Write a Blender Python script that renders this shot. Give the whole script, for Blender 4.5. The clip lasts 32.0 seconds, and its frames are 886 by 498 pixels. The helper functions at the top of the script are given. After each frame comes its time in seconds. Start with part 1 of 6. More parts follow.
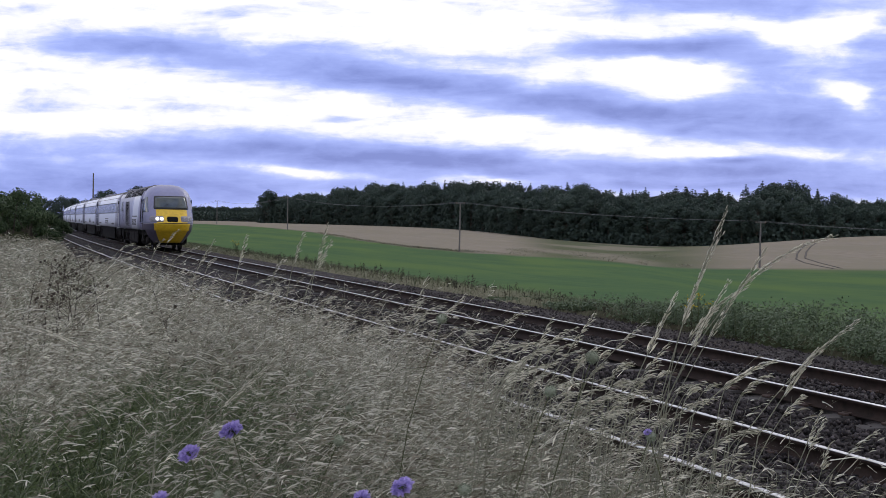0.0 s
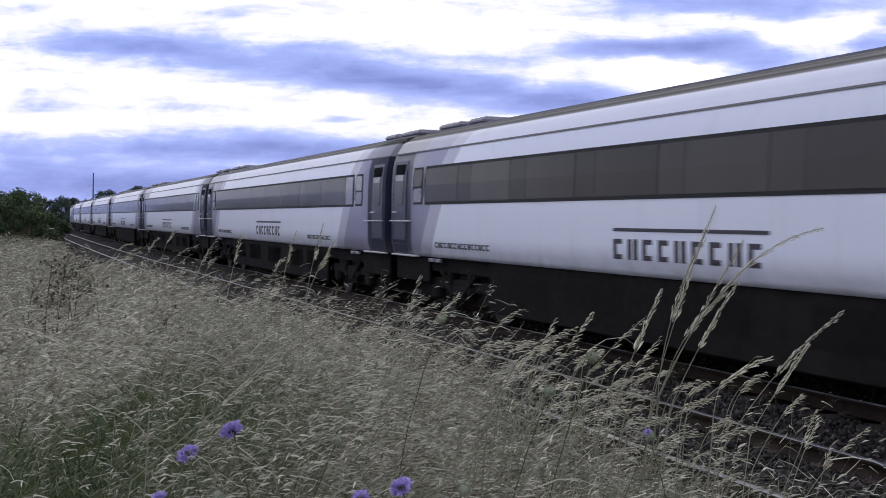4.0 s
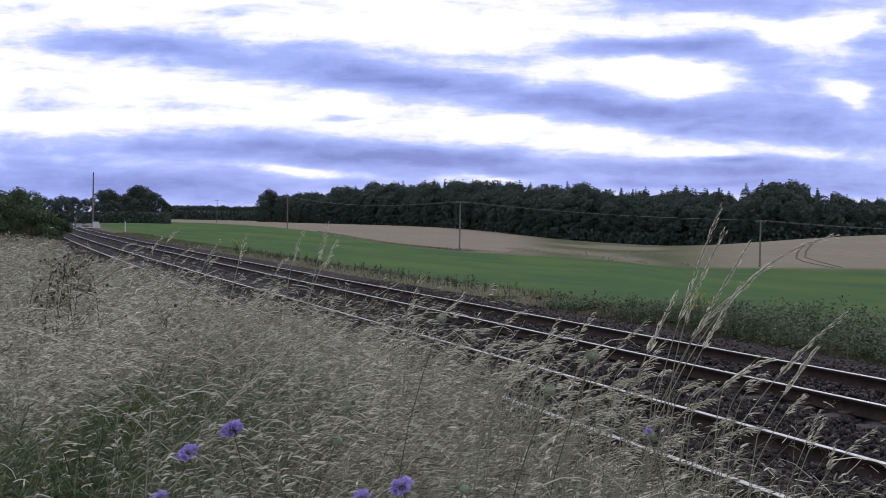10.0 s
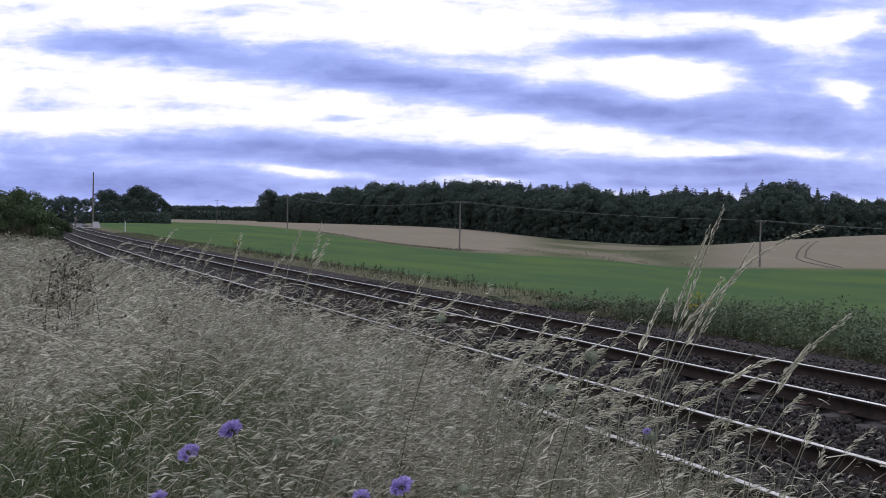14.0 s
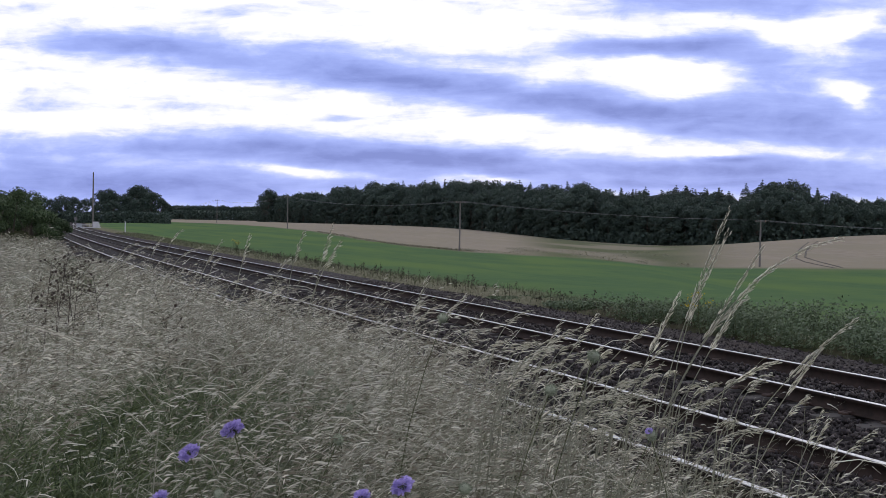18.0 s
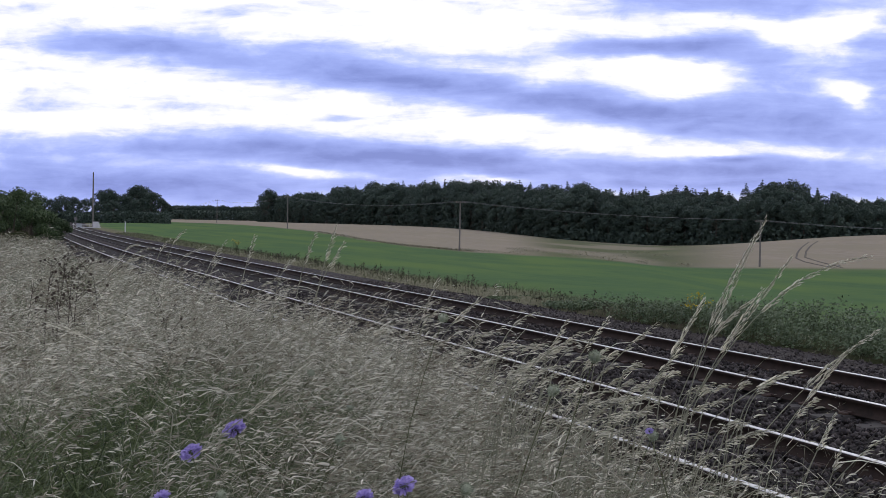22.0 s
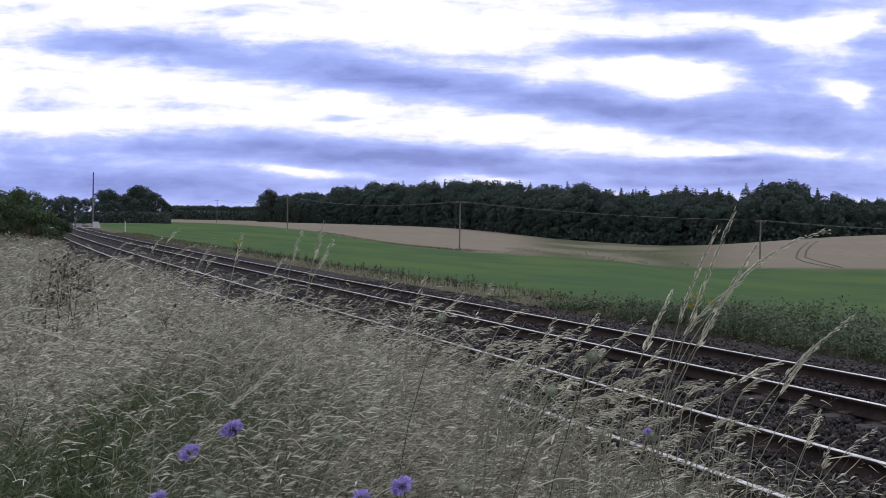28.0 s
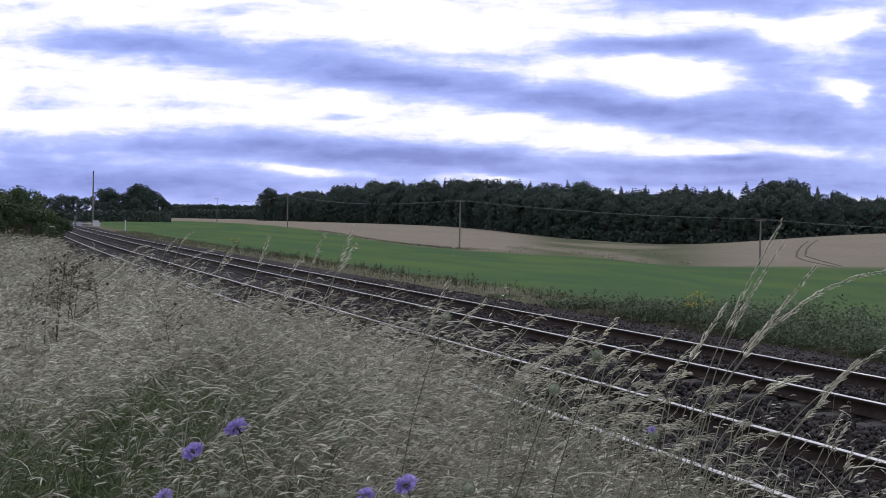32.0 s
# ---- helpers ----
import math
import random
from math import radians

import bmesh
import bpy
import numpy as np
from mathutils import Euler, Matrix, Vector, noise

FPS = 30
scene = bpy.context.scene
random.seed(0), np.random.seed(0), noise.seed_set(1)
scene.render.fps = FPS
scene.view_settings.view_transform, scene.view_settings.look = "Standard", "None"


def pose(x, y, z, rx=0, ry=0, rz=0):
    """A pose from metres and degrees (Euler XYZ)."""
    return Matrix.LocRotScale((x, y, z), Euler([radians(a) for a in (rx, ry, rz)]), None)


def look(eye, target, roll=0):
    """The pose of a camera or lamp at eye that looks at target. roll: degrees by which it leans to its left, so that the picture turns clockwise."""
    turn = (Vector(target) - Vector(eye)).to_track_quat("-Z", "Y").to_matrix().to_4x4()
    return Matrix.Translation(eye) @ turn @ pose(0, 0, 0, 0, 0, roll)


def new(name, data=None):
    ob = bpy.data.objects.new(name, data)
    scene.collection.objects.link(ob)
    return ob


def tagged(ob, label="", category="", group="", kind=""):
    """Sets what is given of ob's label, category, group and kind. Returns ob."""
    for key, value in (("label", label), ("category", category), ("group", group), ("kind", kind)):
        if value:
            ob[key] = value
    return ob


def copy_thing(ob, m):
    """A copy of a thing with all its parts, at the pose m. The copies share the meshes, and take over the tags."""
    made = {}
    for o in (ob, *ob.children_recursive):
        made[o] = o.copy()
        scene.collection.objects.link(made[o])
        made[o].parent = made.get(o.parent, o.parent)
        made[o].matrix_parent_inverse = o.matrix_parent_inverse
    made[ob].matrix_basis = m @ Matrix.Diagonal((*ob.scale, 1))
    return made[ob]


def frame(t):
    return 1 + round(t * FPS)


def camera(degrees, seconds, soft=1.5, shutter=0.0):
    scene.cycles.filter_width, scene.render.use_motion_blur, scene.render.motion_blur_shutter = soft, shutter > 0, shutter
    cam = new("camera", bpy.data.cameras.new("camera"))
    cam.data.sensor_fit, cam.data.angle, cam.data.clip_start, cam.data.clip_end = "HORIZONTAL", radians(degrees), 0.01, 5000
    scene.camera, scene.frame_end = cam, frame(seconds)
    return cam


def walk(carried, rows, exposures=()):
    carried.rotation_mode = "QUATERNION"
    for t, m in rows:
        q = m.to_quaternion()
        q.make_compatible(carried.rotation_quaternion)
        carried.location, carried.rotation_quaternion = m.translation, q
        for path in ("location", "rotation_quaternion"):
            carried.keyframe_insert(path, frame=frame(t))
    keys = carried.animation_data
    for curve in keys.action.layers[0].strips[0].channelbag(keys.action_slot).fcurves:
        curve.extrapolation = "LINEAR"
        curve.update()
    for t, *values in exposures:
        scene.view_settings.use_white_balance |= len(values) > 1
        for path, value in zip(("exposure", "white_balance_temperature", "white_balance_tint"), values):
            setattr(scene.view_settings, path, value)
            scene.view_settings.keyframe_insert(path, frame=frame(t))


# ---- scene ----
# ---------------------------------------------------------------- camera
EYE = Vector((0.0, 0.0, 1.802))
YAW, PITCH, ROLL = 68.757, -1.2266, 1.10
cam = camera(41.22, 32.0, soft=0.85, shutter=0.09)


def heading(pitch):
    a, b = radians(YAW), radians(pitch)
    return Vector((-math.sin(a) * math.cos(b), math.cos(a) * math.cos(b), math.sin(b)))


def stand(nod=0.0):
    return look(EYE, EYE + heading(PITCH + nod) * 10, ROLL)


walk(cam, [(0.0, stand(0.045)), (3.5, stand(0.045)), (5.5, stand(0.0)), (17.0, stand(0.0)), (29.6, stand(0.0)),
           (30.5, stand(-0.065)), (32.0, stand(-0.065))])
scene.view_settings.exposure = 0.0

# the level axes of the view, used to lay out the land and the clouds
AHEAD = Vector((-math.sin(radians(YAW)), math.cos(radians(YAW)), 0))
ASIDE = Vector((math.cos(radians(YAW)), math.sin(radians(YAW)), 0))
FOCAL = 2084.6


def spot(px, depth):
    """A place on the plan: a sight line numbered 0 to 1568 from the left of the view, and its depth."""
    p = EYE + AHEAD * depth + ASIDE * depth * (px - 784) / FOCAL
    return p.x, p.y


# ---------------------------------------------------------------- sky and sun
def build_sky():
    world = bpy.data.worlds.new("sky")
    scene.world = world
    world.use_nodes = True
    nt = world.node_tree
    nt.nodes.clear()
    N, L = nt.nodes.new, nt.links.new

    def link(sock, v):
        if isinstance(v, (int, float)):
            sock.default_value = v
        else:
            L(v, sock)

    def m(op, a, b=0.0, c=0.0):
        n = N("ShaderNodeMath")
        n.operation = op
        for s, v in zip(n.inputs, (a, b, c)):
            link(s, v)
        return n.outputs[0]

    tc = N("ShaderNodeTexCoord").outputs["Generated"]

    def dot(v):
        n = N("ShaderNodeVectorMath")
        n.operation = "DOT_PRODUCT"
        L(tc, n.inputs[0])
        n.inputs[1].default_value = v
        return n.outputs["Value"]

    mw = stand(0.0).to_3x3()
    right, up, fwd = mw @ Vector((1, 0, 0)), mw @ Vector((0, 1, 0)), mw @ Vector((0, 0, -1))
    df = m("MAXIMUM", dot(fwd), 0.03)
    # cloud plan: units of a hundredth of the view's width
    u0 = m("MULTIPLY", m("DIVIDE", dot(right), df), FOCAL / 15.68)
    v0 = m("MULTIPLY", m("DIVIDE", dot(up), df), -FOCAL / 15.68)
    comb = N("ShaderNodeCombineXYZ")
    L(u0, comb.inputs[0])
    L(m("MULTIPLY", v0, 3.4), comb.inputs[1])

    def noise_tex(vec, scale, detail=6.0, rough=0.6, dist=0.0):
        n = N("ShaderNodeTexNoise")
        L(vec, n.inputs["Vector"])
        n.inputs["Scale"].default_value = scale
        n.inputs["Detail"].default_value = detail
        n.inputs["Roughness"].default_value = rough
        n.inputs["Distortion"].default_value = dist
        return n

    warp = noise_tex(comb.outputs[0], 0.085, 4, 0.5)
    sep = N("ShaderNodeSeparateColor")
    L(warp.outputs["Color"], sep.inputs[0])
    u = m("ADD", u0, m("MULTIPLY", m("SUBTRACT", sep.outputs[0], 0.5), 6.0))
    v = m("ADD", v0, m("MULTIPLY", m("SUBTRACT", sep.outputs[1], 0.5), 2.4))
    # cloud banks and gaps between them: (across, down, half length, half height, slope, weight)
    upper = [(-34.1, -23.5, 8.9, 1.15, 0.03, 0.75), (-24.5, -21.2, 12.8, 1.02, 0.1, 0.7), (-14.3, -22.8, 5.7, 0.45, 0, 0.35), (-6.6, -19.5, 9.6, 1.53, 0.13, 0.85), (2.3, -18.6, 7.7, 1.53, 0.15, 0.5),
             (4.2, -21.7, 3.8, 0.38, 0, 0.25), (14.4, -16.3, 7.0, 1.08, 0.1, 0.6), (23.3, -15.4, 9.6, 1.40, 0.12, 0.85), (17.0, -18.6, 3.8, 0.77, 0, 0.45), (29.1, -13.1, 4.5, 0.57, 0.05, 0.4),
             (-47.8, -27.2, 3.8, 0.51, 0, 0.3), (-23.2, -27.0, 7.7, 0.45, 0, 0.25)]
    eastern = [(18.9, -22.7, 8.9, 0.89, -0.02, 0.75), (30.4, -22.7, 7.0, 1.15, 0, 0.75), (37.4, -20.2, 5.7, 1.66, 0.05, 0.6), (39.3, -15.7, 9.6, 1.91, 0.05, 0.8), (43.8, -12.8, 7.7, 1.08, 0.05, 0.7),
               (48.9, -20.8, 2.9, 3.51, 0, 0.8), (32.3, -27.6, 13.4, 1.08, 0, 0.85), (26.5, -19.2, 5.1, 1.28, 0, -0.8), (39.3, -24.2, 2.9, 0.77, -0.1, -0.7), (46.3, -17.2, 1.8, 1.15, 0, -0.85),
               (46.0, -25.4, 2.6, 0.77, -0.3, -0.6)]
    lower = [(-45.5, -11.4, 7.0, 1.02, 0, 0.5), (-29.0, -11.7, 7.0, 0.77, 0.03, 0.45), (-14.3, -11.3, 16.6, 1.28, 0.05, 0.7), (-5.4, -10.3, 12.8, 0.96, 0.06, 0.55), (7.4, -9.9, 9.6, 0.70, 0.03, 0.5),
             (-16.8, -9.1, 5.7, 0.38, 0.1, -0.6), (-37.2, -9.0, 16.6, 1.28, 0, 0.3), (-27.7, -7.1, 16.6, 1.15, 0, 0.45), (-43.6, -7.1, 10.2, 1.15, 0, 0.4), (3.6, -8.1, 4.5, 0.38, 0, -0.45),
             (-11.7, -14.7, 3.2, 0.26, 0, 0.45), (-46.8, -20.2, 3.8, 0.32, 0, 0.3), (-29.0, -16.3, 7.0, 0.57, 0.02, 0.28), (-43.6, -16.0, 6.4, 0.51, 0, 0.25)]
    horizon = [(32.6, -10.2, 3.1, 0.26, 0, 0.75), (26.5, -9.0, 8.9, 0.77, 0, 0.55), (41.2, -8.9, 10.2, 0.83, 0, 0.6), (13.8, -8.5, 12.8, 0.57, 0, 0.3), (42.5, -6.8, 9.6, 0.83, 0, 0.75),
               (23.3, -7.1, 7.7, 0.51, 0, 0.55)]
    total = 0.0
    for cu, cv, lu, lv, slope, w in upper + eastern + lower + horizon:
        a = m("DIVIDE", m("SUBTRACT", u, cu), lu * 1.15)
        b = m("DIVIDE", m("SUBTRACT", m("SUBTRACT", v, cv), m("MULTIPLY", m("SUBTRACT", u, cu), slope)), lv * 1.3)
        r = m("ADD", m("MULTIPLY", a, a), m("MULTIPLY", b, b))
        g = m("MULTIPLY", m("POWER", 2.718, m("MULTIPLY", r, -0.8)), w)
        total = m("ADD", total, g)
    wisps = noise_tex(comb.outputs[0], 0.11, 6, 0.58, 0.6).outputs["Fac"]
    total = m("ADD", total, m("MULTIPLY", m("SUBTRACT", wisps, 0.5), 0.85))
    fine = N("ShaderNodeCombineXYZ")
    L(u0, fine.inputs[0])
    L(m("MULTIPLY", v0, 7.0), fine.inputs[1])
    streaks = noise_tex(fine.outputs[0], 0.10, 5, 0.6, 0.4).outputs["Fac"]
    total = m("ADD", total, m("MULTIPLY", m("SUBTRACT", streaks, 0.475), 0.75))
    comb2 = N("ShaderNodeCombineXYZ")
    L(u0, comb2.inputs[0])
    L(m("MULTIPLY", v0, 1.9), comb2.inputs[1])
    puffs = noise_tex(comb2.outputs[0], 0.26, 6, 0.6, 0.5).outputs["Fac"]
    total = m("MULTIPLY", m("ADD", total, m("MULTIPLY", m("SUBTRACT", puffs, 0.5), 0.55)), 0.72)
    # thicker, bluer air towards the horizon
    veil = m("MULTIPLY", m("MINIMUM", m("MAXIMUM", m("DIVIDE", m("ADD", v0, 12.5), 5.5), 0.0), 1.0), m("MULTIPLY_ADD", u0, -0.0018, 0.40))
    total = m("ADD", total, m("MULTIPLY", veil, 0.72))
    # the rest of the sky: the same broken cloud, by direction alone
    stretch = N("ShaderNodeVectorMath")
    stretch.operation = "MULTIPLY"
    L(tc, stretch.inputs[0])
    stretch.inputs[1].default_value = (1.0, 1.0, 4.0)
    broad = noise_tex(stretch.outputs[0], 2.2, 8, 0.62, 0.3).outputs["Fac"]
    broad = m("MULTIPLY", m("SUBTRACT", broad, 0.432), 2.16)
    near = N("ShaderNodeMapRange")
    near.interpolation_type = "SMOOTHSTEP"
    L(dot(fwd), near.inputs["Value"])
    near.inputs["From Min"].default_value = 0.80
    near.inputs["From Max"].default_value = 0.90
    mixf = N("ShaderNodeMix")
    L(near.outputs[0], mixf.inputs["Factor"])
    L(broad, mixf.inputs["A"])
    L(total, mixf.inputs["B"])
    ramp = N("ShaderNodeValToRGB")
    L(mixf.outputs[0], ramp.inputs[0])
    el = ramp.color_ramp.elements
    el[0].position, el[0].color = 0.06, (1.12, 1.12, 1.16, 1)
    el[1].position, el[1].color = 1.0, (0.20, 0.265, 0.68, 1)
    for pos, col in ((0.17, (0.92, 0.94, 1.14, 1)), (0.30, (0.58, 0.67, 1.10, 1)), (0.48, (0.40, 0.50, 1.04, 1)), (0.74, (0.30, 0.385, 0.88, 1))):
        e = el.new(pos)
        e.color = col
    sky = N("ShaderNodeTexSky")
    sky.sky_type = "NISHITA"
    sky.sun_disc = False
    sky.sun_elevation = radians(32)
    sky.sun_rotation = radians(-60)
    bg1, bg2, add, out = N("ShaderNodeBackground"), N("ShaderNodeBackground"), N("ShaderNodeAddShader"), N("ShaderNodeOutputWorld")
    L(ramp.outputs[0], bg1.inputs[0])
    bg1.inputs[1].default_value = 0.92
    L(sky.outputs[0], bg2.inputs[0])
    bg2.inputs[1].default_value = 0.004
    L(bg1.outputs[0], add.inputs[0])
    L(bg2.outputs[0], add.inputs[1])
    L(add.outputs[0], out.inputs[0])


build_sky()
sun = new("sun", bpy.data.lights.new("sun", "SUN"))
sun.data.energy, sun.data.angle, sun.data.color = 0.5, radians(25), (1.0, 0.96, 0.9)
sun.matrix_world = look((-60, 60, 60), (0, 0, 0))


# ---------------------------------------------------------------- materials
class Shade:
    """A small writer of node materials."""

    def __init__(self, name, rough=0.6, metal=0.0):
        self.m = bpy.data.materials.new(name)
        self.m.use_nodes = True
        self.nt = self.m.node_tree
        self.b = self.nt.nodes["Principled BSDF"]
        self.b.inputs["Roughness"].default_value = rough
        self.b.inputs["Metallic"].default_value = metal
        self.coord = self.nt.nodes.new("ShaderNodeTexCoord").outputs["Object"]

    def put(self, sock, v):
        if isinstance(v, (int, float)):
            sock.default_value = v
        elif isinstance(v, tuple):
            sock.default_value = (*v, 1) if len(v) == 3 and sock.type == "RGBA" else v
        else:
            self.nt.links.new(v, sock)

    def world(self):
        self.coord = self.nt.nodes.new("ShaderNodeNewGeometry").outputs["Position"]
        return self

    def dull(self, level=0.0):
        self.b.inputs["Specular IOR Level"].default_value = level
        return self

    def math(self, op, a, b=0.0, c=0.0):
        n = self.nt.nodes.new("ShaderNodeMath")
        n.operation = op
        for s, v in zip(n.inputs, (a, b, c)):
            self.put(s, v)
        return n.outputs[0]

    def noise(self, scale, detail=4.0, rough=0.55, stretch=(1, 1, 1)):
        mp = self.nt.nodes.new("ShaderNodeMapping")
        mp.inputs["Scale"].default_value = stretch
        self.put(mp.inputs["Vector"], self.coord)
        n = self.nt.nodes.new("ShaderNodeTexNoise")
        self.put(n.inputs["Vector"], mp.outputs[0])
        n.inputs["Scale"].default_value = scale
        n.inputs["Detail"].default_value = detail
        n.inputs["Roughness"].default_value = rough
        return n.outputs["Fac"]

    def ramp(self, fac, *stops):
        n = self.nt.nodes.new("ShaderNodeValToRGB")
        self.put(n.inputs[0], fac)
        el = n.color_ramp.elements
        while len(el) < len(stops):
            el.new(0.5)
        for e, (p, c) in zip(el, stops):
            e.position, e.color = p, (*c, 1)
        return n.outputs[0]

    def mix(self, fac, a, b, mode="MIX"):
        n = self.nt.nodes.new("ShaderNodeMix")
        n.data_type, n.blend_type = "RGBA", mode
        self.put(n.inputs[0], fac)
        self.put(n.inputs[6], a)
        self.put(n.inputs[7], b)
        return n.outputs[2]

    def step(self, v, lo, hi):
        n = self.nt.nodes.new("ShaderNodeMapRange")
        n.interpolation_type = "SMOOTHSTEP"
        self.put(n.inputs[0], v)
        n.inputs[1].default_value, n.inputs[2].default_value = lo, hi
        return n.outputs[0]

    def split(self):
        n = self.nt.nodes.new("ShaderNodeSeparateXYZ")
        self.put(n.inputs[0], self.coord)
        return n.outputs

    def random(self):
        return self.nt.nodes.new("ShaderNodeObjectInfo").outputs["Random"]

    def island(self):
        return self.nt.nodes.new("ShaderNodeNewGeometry").outputs["Random Per Island"]

    def attribute(self, name):
        n = self.nt.nodes.new("ShaderNodeAttribute")
        n.attribute_name = name
        return n.outputs["Color"]

    def bump(self, height, strength=0.3, distance=0.01):
        n = self.nt.nodes.new("ShaderNodeBump")
        n.inputs["Strength"].default_value = strength
        n.inputs["Distance"].default_value = distance
        self.put(n.inputs["Height"], height)
        self.nt.links.new(n.outputs[0], self.b.inputs["Normal"])
        return self

    def done(self, colour, rough=None):
        self.put(self.b.inputs["Base Color"], colour)
        if rough is not None:
            self.put(self.b.inputs["Roughness"], rough)
        return self.m


def plain(name, colour, rough=0.6, metal=0.0, grain=30.0, vary=0.25, dirt=0.3, spec=0.5):
    """Paint, rubber, metal or wood with grain and broad soiling."""
    s = Shade(name, rough, metal).dull(spec)
    fine, broad = s.noise(grain, 5), s.noise(grain / 14, 4)
    dark = tuple(c * (1 - vary) for c in colour)
    light = tuple(min(1, c * (1 + vary * 0.5)) for c in colour)
    c = s.ramp(fine, (0.3, dark), (0.7, light))
    c = s.mix(s.step(broad, 0.5, 0.75), c, tuple(x * (1 - dirt) for x in colour))
    s.bump(fine, 0.15, 0.002)
    return s.done(c, s.math("ADD", rough - 0.06, s.math("MULTIPLY", broad, 0.15)))


def leafy(name, dark, light, trans=0.25, rough=0.6):
    s = Shade(name, rough)
    c = s.ramp(s.island(), (0.0, dark), (1.0, light))
    c = s.mix(s.math("MULTIPLY", s.random(), 0.35), c, tuple(x * 0.6 for x in dark))
    s.b.inputs["Specular IOR Level"].default_value = 0.2
    out = s.nt.nodes["Material Output"]
    t = s.nt.nodes.new("ShaderNodeBsdfTranslucent")
    s.put(t.inputs[0], c)
    mixer = s.nt.nodes.new("ShaderNodeMixShader")
    mixer.inputs[0].default_value = trans
    s.nt.links.new(s.b.outputs[0], mixer.inputs[1])
    s.nt.links.new(t.outputs[0], mixer.inputs[2])
    s.nt.links.new(mixer.outputs[0], out.inputs[0])
    return s.done(c)


# ---------------------------------------------------------------- mesh helpers
def box(bm, cx, cy, cz, sx, sy, sz, bevel=0.0, rot=None):
    mat4 = Matrix.Translation((cx, cy, cz))
    if rot is not None:
        mat4 = mat4 @ rot
    r = bmesh.ops.create_cube(bm, size=1.0, matrix=mat4 @ Matrix.Diagonal((sx, sy, sz, 1)))
    if bevel:
        edges = {e for v in r["verts"] for e in v.link_edges}
        bmesh.ops.bevel(bm, geom=list(edges), offset=bevel, segments=1, affect="EDGES")
    return bm


def tube(bm, a, b, r1, r2=None, n=8):
    a, b = Vector(a), Vector(b)
    d = b - a
    q = d.to_track_quat("Z", "Y").to_matrix().to_4x4()
    bmesh.ops.create_cone(bm, cap_ends=True, segments=n, radius1=r1, radius2=r1 if r2 is None else r2, depth=d.length,
                          matrix=Matrix.Translation((a + b) / 2) @ q)
    return bm


def part(name, bm, material, parent=None, label="", smooth=False):
    me = bpy.data.meshes.new(name)
    bm.to_mesh(me)
    bm.free()
    for mt in material if isinstance(material, (list, tuple)) else [material]:
        me.materials.append(mt)
    if smooth:
        me.polygons.foreach_set("use_smooth", [True] * len(me.polygons))
    ob = new(name, me)
    ob.parent = parent
    if label:
        ob["label"] = label
    return ob


def raw(name, verts, faces, material, parent=None, smooth=False):
    """A mesh object straight from arrays: verts (n, 3) and triangles or quads (m, 3 or 4)."""
    me = bpy.data.meshes.new(name)
    verts, faces = np.asarray(verts, np.float32), np.asarray(faces, np.int32)
    me.vertices.add(len(verts))
    me.vertices.foreach_set("co", verts.ravel())
    k = faces.shape[1]
    me.loops.add(faces.size)
    me.loops.foreach_set("vertex_index", faces.ravel())
    me.polygons.add(len(faces))
    me.polygons.foreach_set("loop_start", np.arange(0, faces.size, k, dtype=np.int32))
    me.polygons.foreach_set("loop_total", np.full(len(faces), k, np.int32))
    if smooth:
        me.polygons.foreach_set("use_smooth", np.ones(len(faces), bool))
    me.update(calc_edges=True)
    me.materials.append(material)
    ob = new(name, me)
    ob.parent = parent
    return ob


def thing(name, label, category, group="", kind="", at=(0, 0, 0)):
    ob = tagged(new(name), label, category, group, kind)
    ob.location = at
    return ob


def strip(points, w0, w1):
    """A thin four-sided stem along points, tapering."""
    v, f = [], []
    n = len(points)
    a, b = np.array(ASIDE), np.array((0.0, 0.0, 1.0))
    for i, p in enumerate(points):
        w = w0 + (w1 - w0) * i / (n - 1)
        t = np.array(points[min(i + 1, n - 1)]) - np.array(points[max(i - 1, 0)])
        t /= np.linalg.norm(t) + 1e-9
        s1 = np.cross(t, np.array(AHEAD))
        s1 /= np.linalg.norm(s1) + 1e-9
        s2 = np.array(AHEAD)
        for q in (s1, s2, -s1, -s2):
            v.append(np.array(p) + q * w)
    for i in range(n - 1):
        for k in range(4):
            f.append((i * 4 + k, i * 4 + (k + 1) % 4, i * 4 + 4 + (k + 1) % 4, i * 4 + 4 + k))
    return v, f
# ---------------------------------------------------------------- plan of the line
BEND = 0.00011          # the line bends gently away behind the train
NEAR_Y, FAR_Y = 5.815, 9.219
FAR_RISE = 0.057        # the far track stands a little higher
GAUGE = 1.505


def bend(x):
    return BEND * min(x, 0.0) ** 2


def smooth(v, lo, hi):
    t = min(1.0, max(0.0, (v - lo) / (hi - lo)))
    return t * t * (3 - 2 * t)


# heights of the land beyond the line: sight line, depth, height over the rails
LEVELS = [(1345, 200, -4.9), (812, 215, -3.2), (650, 250, -2.4), (508, 335, -0.4), (383, 457, 0.5), (257, 670, 1.0),
          (1500, 150, -4.7), (1000, 150, -3.6), (700, 120, -2.8), (1500, 70, -3.0), (900, 80, -2.7), (500, 150, -2.0)]
LEVELS_FAR = [(350, 200, -1.2), (300, 400, 0.0), (1050, 400, -4.3), (930, 420, -1.5), (800, 490, 0.4), (700, 540, 0.6),
              (550, 600, 0.8), (460, 640, 1.0), (1480, 285, 1.5), (1568, 275, 1.8), (1370, 300, -1.2), (1250, 330, -4.2),
              (1568, 195, -4.4), (150, 260, 0.2), (60, 150, 0.3), (1700, 270, 2.0), (1450, 235, -2.6)]


